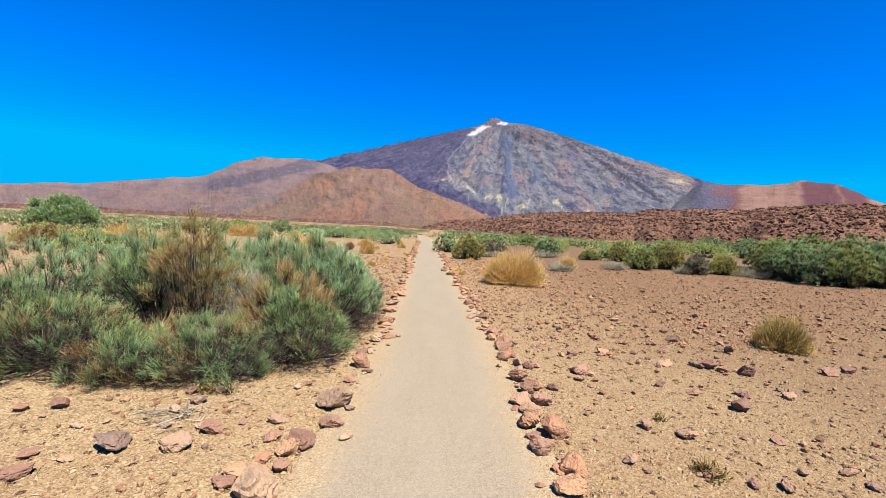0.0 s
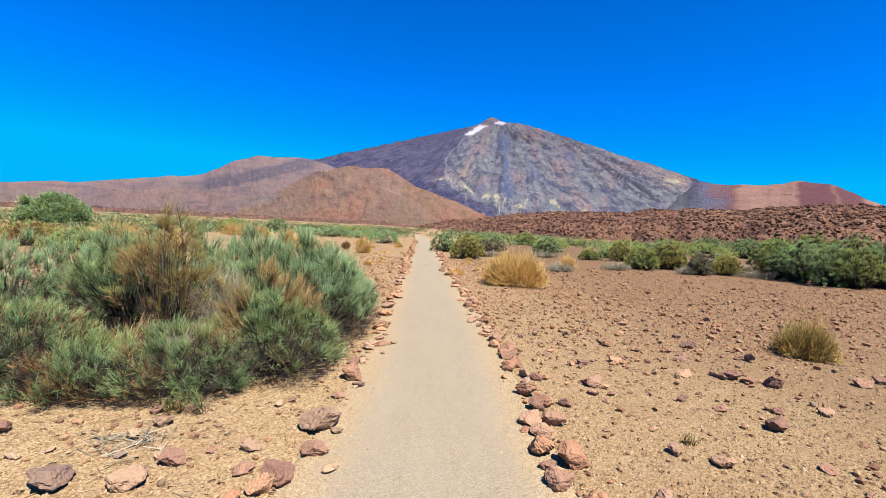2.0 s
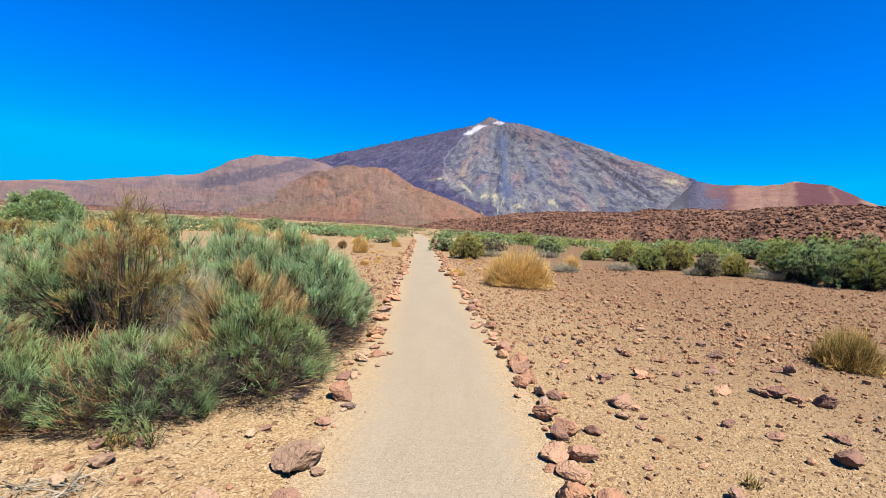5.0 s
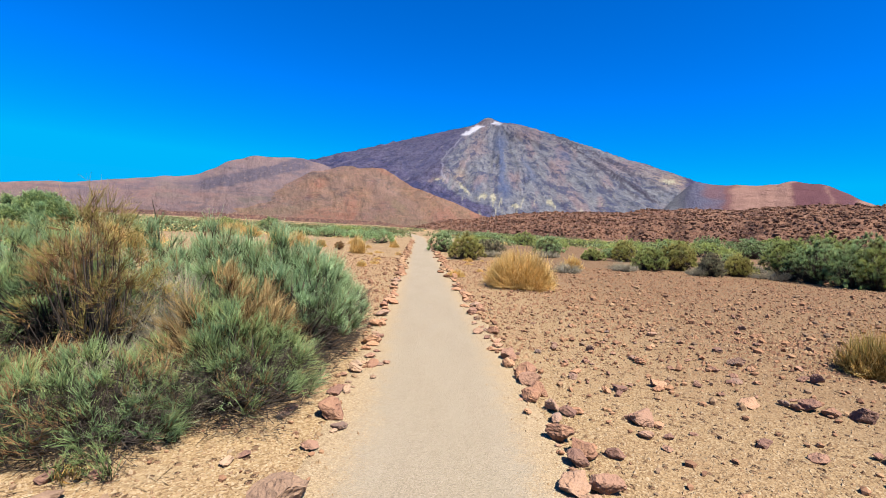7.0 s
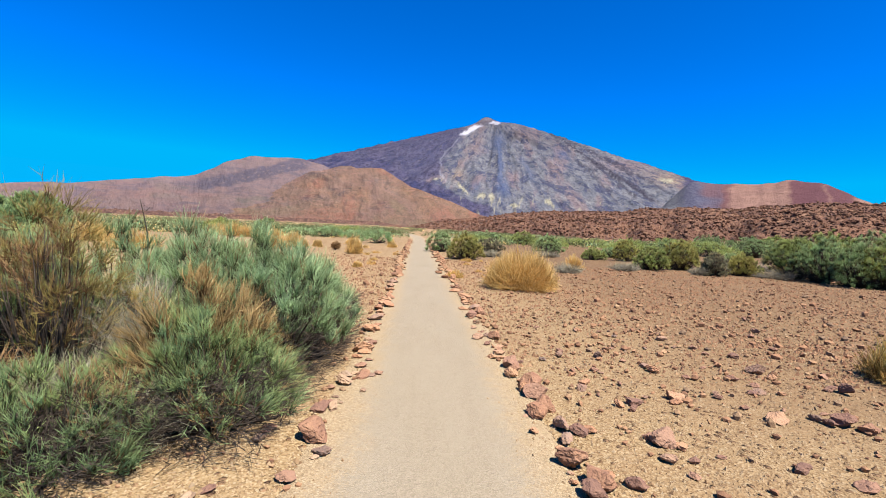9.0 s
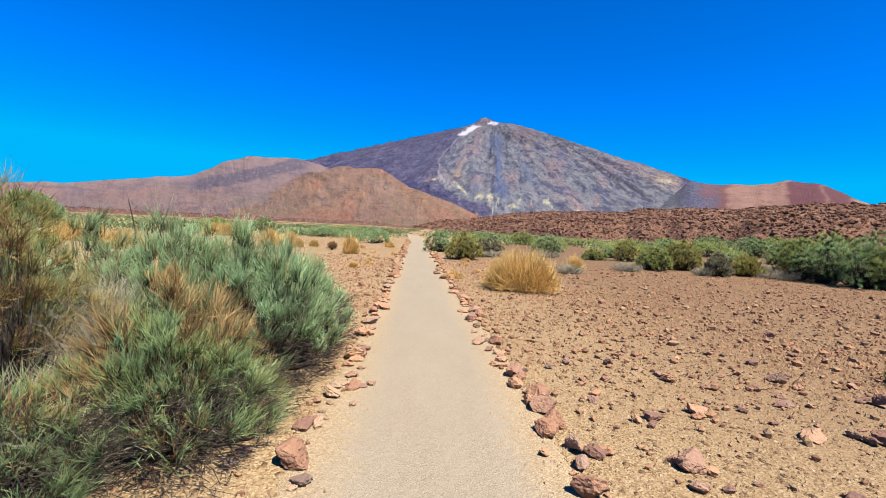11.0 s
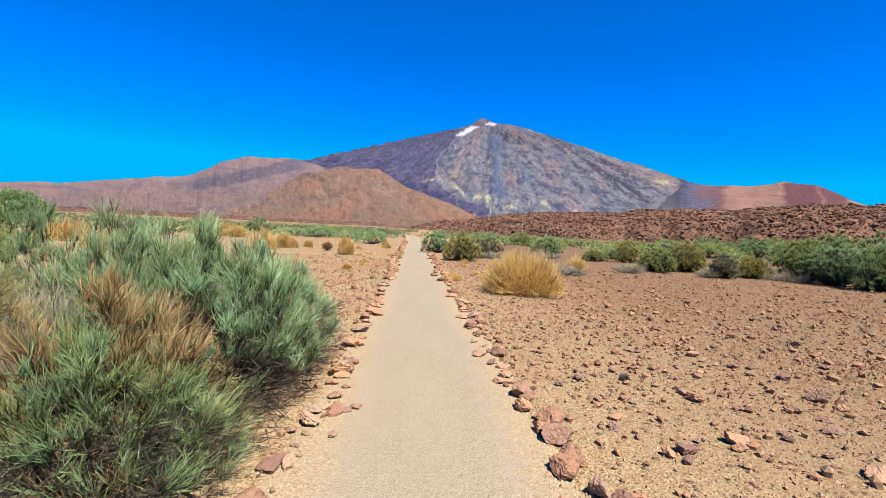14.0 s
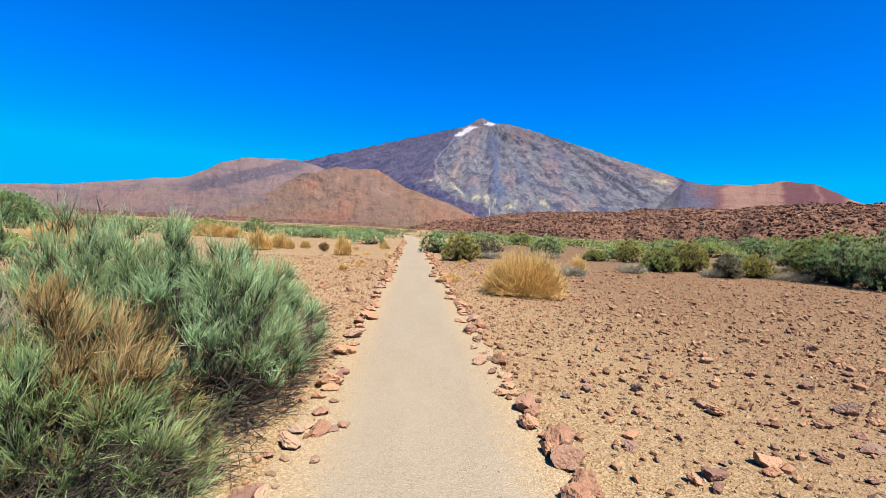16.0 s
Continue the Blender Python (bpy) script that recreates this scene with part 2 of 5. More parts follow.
HEATH = stem_material("heath_twigs", [(0.0, (0.13, 0.12, 0.085)), (0.5, (0.22, 0.20, 0.14)), (1.0, (0.33, 0.28, 0.20))], (0.07, 0.06, 0.045), other=(0.18, 0.20, 0.11), rise=0.5)
# bark taken near black for the shade inside the shrubs
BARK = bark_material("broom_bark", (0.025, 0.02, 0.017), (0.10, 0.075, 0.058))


# mesh helpers
def mesh_np(name, v, f, mat, smooth=False, along=None):
    me = bpy.data.meshes.new(name)
    v, f = np.ascontiguousarray(v, dtype=np.float32), np.ascontiguousarray(f, dtype=np.int32)
    me.vertices.add(len(v))
    me.vertices.foreach_set("co", v.ravel())
    me.loops.add(f.size)
    me.loops.foreach_set("vertex_index", f.ravel())
    me.polygons.add(len(f))
    me.polygons.foreach_set("loop_start", np.arange(0, f.size, f.shape[1], dtype=np.int32))
    me.update(calc_edges=True)
    me.polygons.foreach_set("use_smooth", np.full(len(f), smooth))
    me.materials.append(mat)
    if along is not None:
        me.attributes.new("along", "FLOAT", "POINT").data.foreach_set("value", np.ascontiguousarray(along, dtype=np.float32))
    return me


def part(name, me, parent, label=""):
    ob = new(name, me)
    ob.parent = parent
    return tagged(ob, label) if label else ob


def hash01(ix, iy, seed):
    h = (ix.astype(np.int64) * 374761393 + iy.astype(np.int64) * 668265263 + seed * 974711) & 0x7FFFFFFF
    h = ((h ^ (h >> 13)) * 1274126177) & 0x7FFFFFFF
    return ((h ^ (h >> 16)) & 0xFFFF) / 65535.0


def vnoise(x, y, seed=0):
    """Smooth value noise, -1 to 1."""
    x, y = np.asarray(x, float), np.asarray(y, float)
    ix, iy = np.floor(x), np.floor(y)
    fx, fy = x - ix, y - iy
    fx, fy = fx * fx * (3 - 2 * fx), fy * fy * (3 - 2 * fy)
    a, b = hash01(ix, iy, seed), hash01(ix + 1, iy, seed)
    c, d = hash01(ix, iy + 1, seed), hash01(ix + 1, iy + 1, seed)
    return 2 * ((a * (1 - fx) + b * fx) * (1 - fy) + (c * (1 - fx) + d * fx) * fy) - 1


def fbm(x, y, seed=0, octaves=4, gain=0.5):
    s, amp, tot = 0.0, 1.0, 0.0
    for o in range(octaves):
        s = s + amp * vnoise(x * 2 ** o + 17.3 * o, y * 2 ** o - 9.1 * o, seed + o)
        tot += amp
        amp *= gain
    return s / tot


def step(a, b, x):
    t = np.clip((np.asarray(x, float) - a) / (b - a), 0, 1)
    return t * t * (3 - 2 * t)


def unit(v):
    return v / np.maximum(np.linalg.norm(v, axis=-1, keepdims=True), 1e-9)


def tubes(pts, rad, sides=3):
    """Tapered tubes with a pointed end along n curves: pts (n, k, 3), rad (n, k)."""
    n, k, _ = pts.shape
    d = unit(pts[:, -1] - pts[:, 0])
    ref = np.where(np.abs(d[:, 2:3]) > 0.9, np.array([[1.0, 0, 0]]), np.array([[0, 0, 1.0]]))
    u = unit(np.cross(d, ref))
    w = np.cross(d, u)
    a = np.arange(sides) * 2 * np.pi / sides
    ring = u[:, None, :] * np.cos(a)[None, :, None] + w[:, None, :] * np.sin(a)[None, :, None]
    v = pts[:, :-1, None, :] + ring[:, None] * rad[:, :-1, None, None]
    v = np.concatenate([v.reshape(n, -1, 3), pts[:, -1:, :]], axis=1)
    f = []
    for r in range(k - 2):
        for s in range(sides):
            p, q = r * sides + s, r * sides + (s + 1) % sides
            f += [(p, q, q + sides), (p, q + sides, p + sides)]
    for s in range(sides):
        f.append(((k - 2) * sides + s, (k - 2) * sides + (s + 1) % sides, (k - 1) * sides))
    m = v.shape[1]
    run = np.tile(np.append(np.repeat(np.linspace(0, 1, k)[:-1], sides), 1.0), n)
    f = np.array(f)[None] + (np.arange(n) * m)[:, None, None]
    return v.reshape(-1, 3), f.reshape(-1, 3), run


def stems(base, way, length, width, lift=0.15, rings=3):
    """Thin tapered stems that bend upwards."""
    t = np.linspace(0, 1, rings)[None, :, None]
    up = np.array([0, 0, 1.0])
    pts = base[:, None] + way[:, None] * length[:, None, None] * t + up * (length[:, None, None] * lift * t * t)
    rad = width[:, None] * (1 - 0.55 * np.linspace(0, 1, rings)[None])
    return tubes(pts, rad)


def sprays(base, way, length, width, rg, twigs=6, lift=0.15, rings=3):
    """Stems with short side twigs, as broom has them."""
    v0, f0, a0 = stems(base, way, length, width, lift, rings)
    n = len(base)
    t = rg.uniform(0.3, 0.92, (n, twigs))
    up = np.array([0, 0, 1.0])
    foot = base[:, None] + way[:, None] * (length[:, None] * t)[..., None] + up * (length[:, None] * lift * t * t)[..., None]
    w = unit(way[:, None] * 1.0 + 0.1 * up + 0.42 * rg.normal(size=(n, twigs, 3)))
    ln = length[:, None] * rg.uniform(0.22, 0.5, (n, twigs))
    v1, f1, a1 = stems(foot.reshape(-1, 3), w.reshape(-1, 3), ln.ravel(), np.repeat(width * 0.8, twigs), 0.1, 2)
    return np.concatenate([v0, v1]), np.concatenate([f0, f1 + len(v0)]), np.concatenate([a0, 0.55 + 0.45 * a1])


def blades(base, way, length, width, rg, twigs):
    """Short flat leafy shoots, two triangles each, in little sheaves."""
    k = twigs + 1
    n = len(base) * k
    w = unit(np.repeat(way, k, 0) + 0.45 * rg.normal(size=(n, 3)))
    b = np.repeat(base, k, 0) + 0.25 * np.repeat(length, k)[:, None] * rg.normal(size=(n, 3))
    ln = np.repeat(length, k) * rg.uniform(0.5, 1.1, n)
    side = unit(np.cross(w, rg.normal(size=(n, 3)))) * (np.repeat(width, k) * rg.uniform(0.7, 1.3, n))[:, None]
    mid, tip = b + w * (0.55 * ln)[:, None], b + w * ln[:, None]
    v = np.stack([b, mid - side, tip, mid + side], 1).reshape(-1, 3)
    i = np.arange(n)[:, None] * 4
    f = np.concatenate([i + np.array([[0, 1, 2]]), i + np.array([[0, 2, 3]])])
    return v, f, np.tile([0.0, 0.6, 1.0, 0.6], n)


# ground
def path_centre(y):
    y = np.asarray(y, float)
    return 0.02 - 0.06 * np.logaddexp(0, (y - 5.4) * 1.2) / 1.2 - 0.0022 * np.maximum(y - 52, 0) ** 2


def path_half(y):
    y = np.asarray(y, float)
    return 0.67 + 0.16 * np.exp(-np.maximum(y + 2, 0) / 4.5) + 0.025 * vnoise(y * 0.8, y * 0, 3)


def ground_z(x, y):
    x, y = np.asarray(x, float), np.asarray(y, float)
    off = np.abs(x - path_centre(y)) - path_half(y)
    w = step(-0.1, 0.9, off)
    near = np.exp(-np.hypot(x, y - 5) / 60)
    return w * (0.035 * fbm(x * 0.45, y * 0.45, 11, 3) + 0.012 * fbm(x * 2.1, y * 2.1, 15, 3)) + w * 0.25 * (1 - near) * fbm(x * 0.02, y * 0.02, 21, 2) * step(60, 20, np.abs(x))


def graded(lo, hi, stepsize, far):
    a = list(np.arange(lo, hi + 1e-6, stepsize))
    s, r = stepsize, [a[-1]]
    while r[-1] < far:
        s *= 1.13
        r.append(r[-1] + s)
    s, l = stepsize, [a[0]]
    while l[-1] > -far:
        s *= 1.13
        l.append(l[-1] - s)
    return np.array(l[:0:-1] + a + r[1:])


def grid_faces(nx, ny):
    i = np.arange(nx * ny).reshape(ny, nx)
    return np.stack([i[:-1, :-1], i[:-1, 1:], i[1:, 1:], i[1:, :-1]], -1).reshape(-1, 4)


def build_ground():
    xs, ys = graded(-6, 9, 0.09, 4700), graded(0, 18, 0.11, 4700)
    X, Y = np.meshgrid(xs, ys)
    Z = ground_z(X, Y) - 0.012 * step(0.3, 0.15, np.abs(X - path_centre(Y)) - path_half(Y)) * (np.abs(Y) < 90)
    v = np.stack([X, Y, Z], -1).reshape(-1, 3)
    ob = new("ground", mesh_np("ground", v, grid_faces(len(xs), len(ys)), GROUND, True))
    tagged(ob, "dry sandy volcanic plain of tan and reddish gravel", "ground", kind="structure")


def build_path():
    ys = np.concatenate([np.arange(-14, 20, 0.06), np.arange(20, 90, 0.3)])
    us = np.linspace(-1, 1, 41)
    Y, U = np.meshgrid(ys, us, indexing="ij")
    side = np.sign(U)
    edge = path_half(Y) + 0.28 + 0.05 * fbm(Y * 1.7, side * 3.1, 31, 4)
    X = path_centre(Y) + U * edge
    Z = ground_z(X, Y) + 0.006 + 0.006 * (1 - U * U) + 0.004 * fbm(X * 3, Y * 1.5, 35, 3) - 0.03 * step(0.9, 1.0, np.abs(U))
    v = np.stack([X, Y, Z], -1).reshape(-1, 3)
    f = grid_faces(len(us), len(ys))
    me = mesh_np("footpath", v, f, TRODDEN, True)
    c = me.color_attributes.new("edge", "FLOAT_COLOR", "POINT")
    e = (0.5 + (np.abs(U) * edge - path_half(Y)) / 0.6).reshape(-1, 1) * np.ones((1, 4))
    c.data.foreach_set("color", e.ravel().astype(np.float32))
    ob = new("footpath", me)
    tagged(ob, "pale beige trodden footpath of fine sand", "path", kind="structure")


build_ground()
build_path()


# mountains, far behind the plain
def hill_patch(name, az0, az1, r0, r1, na, nr, height, masks, mat, label, category="mountain"):
    az, r = np.radians(np.linspace(az0, az1, na)), np.linspace(r0, r1, nr)
    R, A = np.meshgrid(r, az, indexing="ij")
    X, Y = R * np.sin(A), R * np.cos(A)
    Z = height(X, Y)
    me = mesh_np(name, np.stack([X, Y, Z], -1).reshape(-1, 3), grid_faces(na, nr), mat, True)
    layers = masks(X, Y, Z)
    for key, four in (("zones", layers[:4]), ("zones_more", layers[4:])):
        if four:
            c = me.color_attributes.new(key, "FLOAT_COLOR", "POINT")
            c.data.foreach_set("color", np.stack(four, -1).reshape(-1).astype(np.float32))
    ob = new(name, me)
    tagged(ob, label, category, kind="structure")
    return ob


VX, VY = 3600 * math.sin(radians(5.6)), 3600 * math.cos(radians(5.6))


def hill_crest(a):
    """Height of the pumice hill's crest by bearing."""
    h = np.interp(a, [-36, -30, -26, -21.8, -16.9, -13, -8.1, -4.2, -0.6, 2.6, 6, 11], [0, 26, 56, 105, 180, 214, 210, 150, 118, 80, 45, 0])
    return h + 3 * vnoise(a / 1.4, np.asarray(a) * 0, 79) * step(0, 60, h)


def volcano_height(X, Y):
    dx, dy = X - VX, (Y - VY) * 1.55
    rho = np.hypot(dx, dy)
    phi = np.arctan2(dx, -dy)
    side = step(-150, 150, dx)
    h = 847 - (0.300 + 0.025 * side) * np.maximum(rho - 165 - 110 * side, 0) - 30 * step(60, 190, rho)
    fade = step(120, 800, rho)
    h -= fade * (34 * np.abs(vnoise(phi * 14, rho / 700, 51)) + 13 * np.abs(vnoise(phi * 41, rho / 260, 52)) + 9 * np.abs(vnoise(phi * 95, rho / 110, 53)) - 15)
    h += 8 * fbm(X / 30, Y / 45, 55, 4, 0.65) * step(100, 500, rho)
    h -= 30 * np.exp(-((phi + 0.02 + 0.05 * vnoise(rho / 200, rho * 0, 58)) / 0.07) ** 2) * step(150, 420, rho) * step(1500, 700, rho)
    return h + 40 * np.exp(-(np.hypot(dx + 50, dy * 0.5) / 68) ** 2)


def volcano_zones(X, Y, Z):
    n = fbm(X / 55, Z / 45, 61, 5, 0.6)
    n2 = fbm(X / 18, Z / 20, 63, 4, 0.6)
    u = np.degrees(np.arctan2(X, Y)) + 0.3 * n
    e = np.degrees(np.arctan2(Z - 1.6, np.hypot(X, Y))) + 0.2 * n2
    blob = lambda a, b, w, t, lean=0.0: np.exp(-((u - a - lean * (e - b)) / w) ** 2 - ((e - b) / t) ** 2)

    def flow(u0, e0, u1, e1, w0, w1):
        """A tongue or thread from one bearing and height to another, wider or narrower at its end."""
        k = np.clip((e - e0) / (e1 - e0), 0, 1)
        return step(1.15, 0.7, np.abs(u - u0 - (u1 - u0) * k + 0.3 * n2) / (w0 + (w1 - w0) * k)) * step(0.3, 0.0, np.maximum(e - max(e0, e1), min(e0, e1) - e))

    top = np.maximum
    # old dark lava on the west flank and its tongue over the hill's shoulder
    bound = -0.6 + 2.6 * step(7.5, 12.6, e) - 2.6 * step(7.2, 5.4, e)
    dark = 0.9 * step(1.0, -0.6, u - bound + 0.8 * n)
    foot = np.degrees(np.arctan(hill_crest(u) / 1750.0))
    dark = top(dark, step(1.1, 0.8, np.abs(e - foot - 0.3) + 0.1 * n) * step(7, 5, u))
    flows = 0 * u
    # flows that run down the east flank
    for u0, e0, u1, e1, w0, w1, k in ((11.9, 12.9, 25.2, 4.2, 0.16, 0.45, 0.95), (12.6, 12.7, 22.5, 7.2, 0.12, 0.30, 0.85), (15.8, 10.4, 23.2, 4.6, 0.10, 0.30, 0.8), (13.5, 11.4, 20.0, 5.2, 0.10, 0.16, 0.6), (19.5, 9.2, 27.6, 4.6, 0.16, 0.34, 0.75), (10.2, 12.4, 14.2, 6.0, 0.08, 0.16, 0.45), (17.6, 8.0, 21.4, 3.6, 0.12, 0.2, 0.6)):
        flows = top(flows, k * flow(u0, e0, u1, e1, w0, w1))
    dark = top(dark, 0.95 * step(27.9, 28.7, u + 0.9 * n + 0.35 * (e - 5)))
    edge = np.interp(u, [10, 14, 18, 25, 30, 34], [13.0, 12.4, 11.0, 8.3, 6.5, 6.0])
    dark = top(dark, 0.8 * step(0.42, 0.15, edge - e + 0.25 * n) * step(12, 15, u))
    # central gully, toned blue-grey
    gully = top(0.95 * blob(6.4, 10.9, 0.85, 1.1, 0.25), 0.95 * blob(7.4, 5.2, 0.75, 1.3, -0.1))
    gully = top(gully, 0.9 * flow(6.6, 11.5, 7.1, 5.0, 0.3, 0.4))
    gully = top(gully, 0.7 * top(blob(3.9, 5.4, 0.5, 0.6), top(blob(14.5, 9.5, 0.8, 0.8, -0.8), blob(10.6, 7.2, 0.5, 1.6, -0.5))))
    cone = step(70, 25, np.hypot(X - VX + 50, (Y - VY) * 0.5)) * step(13.2, 13.45, e)
    # white patches at the summit, a pale thread below
    snow = step(0.36, 0.22, np.abs(u - 3.05 - 1.55 * (e - 12.35)) * 0.55 + 0.10 * n2) * step(11.5, 11.8, e) * step(13.0, 12.8, e)
    snow = top(snow, step(0.6, 1.0, blob(6.0, 13.2, 0.8, 0.22) * 1.6))
    thread = -0.75 + 2.4 * step(8.0, 12.0, e) + 0.9 * step(7.0, 5.4, e)
    snow = top(snow, 0.2 * step(0.11, 0.05, np.abs(u - thread + 0.25 * n2)) * step(5.4, 6.0, e) * step(11.6, 11.2, e))
    pum = top(blob(2.5, 4.9, 0.42, 0.95, -1.05), top(blob(4.6, 4.2, 0.8, 0.5), blob(6.0, 4.1, 0.45, 0.6)))
    pum = top(pum, top(blob(-1.3, 6.0, 0.9, 0.25), blob(13.4, 3.6, 0.5, 0.6, -0.8)))
    pum = top(pum, top(blob(8.7, 3.1, 0.9, 0.4), 0.75 * blob(26.6, 6.4, 1.1, 0.5, -1.0)))
    streak = vnoise(u * 2.6 + e * 0.35 * np.sign(6.5 - u), e * 0.55, 73) + 0.6 * vnoise(u * 6.1, e * 1.3, 74)
    pum = top(step(0.58, 0.8, 1.1 * pum + 0.35 * streak + 0.3 * n2), 0.7 * step(0.7, 1.0, streak + 0.5 * n2) * step(5.4, 3.6, e) * step(0.5, 2.0, u))
    # rust and ochre slopes
    red = step(0.05, 0.45, fbm(u / 1.6 + (e - 8) * 0.25 * np.sign(u - 6), e / 3.2, 70, 5, 0.6))
    red = top(red, top(blob(9.6, 12.0, 1.6, 1.0, -0.8), top(blob(21.5, 8.2, 3.0, 0.9, -1.3), blob(3.6, 10.4, 0.9, 1.6, 0.4))))
    ochre = top(blob(-1.4, 7.2, 0.9, 0.9), top(blob(1.6, 6.6, 0.8, 0.9), blob(26.4, 6.6, 2.0, 0.9, -1.2)))
    return dark, snow, pum, red, gully, cone, ochre, flows


def volcano_material():
    k = Mat("volcanic_slopes", 0.95, 0.05)
    dark, snow, pum, red = k.attr("zones")
    gully, cone, ochre, flows = k.attr("zones_more")
    # streaks that run down from the summit
    sp = k.n.new("ShaderNodeSeparateXYZ")
    k.l.new(k.pos, sp.inputs[0])
    dx, dy = k.math("SUBTRACT", sp.outputs[0], VX), k.math("MULTIPLY", k.math("SUBTRACT", sp.outputs[1], VY), -1.55)
    phi = k.math("ARCTAN2", dx, dy)
    rho = k.math("SQRT", k.math("ADD", k.math("MULTIPLY", dx, dx), k.math("MULTIPLY", dy, dy)))

    def down(a, r, detail):
        cv = k.n.new("ShaderNodeCombineXYZ")
        k.l.new(k.math("MULTIPLY", phi, a), cv.inputs[0])
        k.l.new(k.math("MULTIPLY", rho, r), cv.inputs[1])
        return k.noise(1.0, detail, 0.72, cv.outputs[0], 0.4)

    streak, fine, hair = down(30.0, 0.006, 7), down(80.0, 0.012, 5), down(190.0, 0.02, 4)
    n1, n2, n3 = k.noise(0.012, 7, 0.68), k.noise(0.06, 6, 0.75), k.noise(0.2, 4, 0.75)
    # aerial blue of the distance is mixed into these rock colours
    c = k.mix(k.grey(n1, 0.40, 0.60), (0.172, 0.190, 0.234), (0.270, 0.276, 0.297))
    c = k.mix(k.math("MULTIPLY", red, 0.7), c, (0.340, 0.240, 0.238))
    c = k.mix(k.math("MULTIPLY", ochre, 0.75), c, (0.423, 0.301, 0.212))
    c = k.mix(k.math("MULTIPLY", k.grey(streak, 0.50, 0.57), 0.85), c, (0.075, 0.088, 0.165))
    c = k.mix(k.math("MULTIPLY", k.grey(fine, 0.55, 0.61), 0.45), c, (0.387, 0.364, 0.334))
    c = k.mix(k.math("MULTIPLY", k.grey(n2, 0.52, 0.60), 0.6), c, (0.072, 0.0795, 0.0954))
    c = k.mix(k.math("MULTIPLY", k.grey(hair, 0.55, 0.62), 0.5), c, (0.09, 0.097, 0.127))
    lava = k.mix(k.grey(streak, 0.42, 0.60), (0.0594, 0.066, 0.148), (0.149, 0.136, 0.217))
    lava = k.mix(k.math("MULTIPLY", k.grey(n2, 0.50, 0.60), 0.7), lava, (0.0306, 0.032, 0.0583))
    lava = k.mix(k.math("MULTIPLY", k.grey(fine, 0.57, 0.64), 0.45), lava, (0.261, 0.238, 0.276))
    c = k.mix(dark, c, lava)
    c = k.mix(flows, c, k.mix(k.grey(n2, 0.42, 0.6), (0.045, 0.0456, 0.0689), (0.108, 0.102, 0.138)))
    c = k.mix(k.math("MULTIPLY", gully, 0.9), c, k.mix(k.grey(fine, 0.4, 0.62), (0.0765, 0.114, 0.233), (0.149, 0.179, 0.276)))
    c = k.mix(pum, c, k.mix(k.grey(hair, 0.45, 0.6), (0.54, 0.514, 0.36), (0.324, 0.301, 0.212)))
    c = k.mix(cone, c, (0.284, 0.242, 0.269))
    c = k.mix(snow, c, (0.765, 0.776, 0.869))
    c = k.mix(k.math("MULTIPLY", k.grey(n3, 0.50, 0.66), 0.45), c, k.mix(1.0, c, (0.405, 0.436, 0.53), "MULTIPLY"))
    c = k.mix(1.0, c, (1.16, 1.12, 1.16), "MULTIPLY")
    k.bump(streak, 1.0, 36)
    k.bump(fine, 0.9, 14)
    k.bump(n2, 0.9, 14)
    k.bump(n3, 0.8, 6)
    return k.color(c)


def pumice_hill_height(X, Y):
    a, r = np.degrees(np.arctan2(X, Y)), np.hypot(X, Y)
    top = hill_crest(a)
    prof = step(600, 1750, r) * 0.6 + 0.4 * np.clip((r - 620) / 1130, 0, 1) - 0.5 * step(1750, 2400, r)
    gully = np.abs(vnoise(a / 3.2 + r / 700, r / 500, 81)) * 7 + np.abs(vnoise(a / 1.1 + r / 260, r / 200, 82)) * 3
    return np.maximum(top, 0) * prof + (6 - gully) * prof * step(0, 60, top) + 5 * fbm(X / 60, Y / 60, 83, 4) * step(700, 900, r) - 5


def pumice_zones(X, Y, Z):
    a, r = np.degrees(np.arctan2(X, Y)), np.hypot(X, Y)
    n = fbm(X / 80, Y / 120, 85, 5, 0.6)
    green = step(0.15, 0.45, fbm(a / 3, r / 240, 86, 4) + 0.25 * n) * step(1500, 1200, r)
    green = np.maximum(green, 0.9 * np.exp(-((a + 21 + 2 * n) / 3.2) ** 2) * step(1000, 880, r + 120 * n) * step(760, 800, r))
    dark = 0.9 * step(0.6, 0.25, np.abs(a + 22 + 0.010 * (1500 - r) + 1.2 * n) / 2.2) * step(1150, 1350, r + 150 * n)
    red = step(0.0, 0.4, fbm(a / 2.0, r / 300, 88, 4))
    red = np.maximum(red, 0.95 * step(900, 780, r + 90 * n) * step(-6, -10, a))
    red = np.maximum(red, 0.8 * np.exp(-((a + 17 - (r - 1100) / 260) / 1.0) ** 2) * step(0.0, 0.3, n + 0.2))
    violet = np.maximum(step(-24, -36, a + 4 * n), 0.75 * step(1150, 1550, r + 120 * n) * step(-8, -15, a))
    return green, dark, red, violet


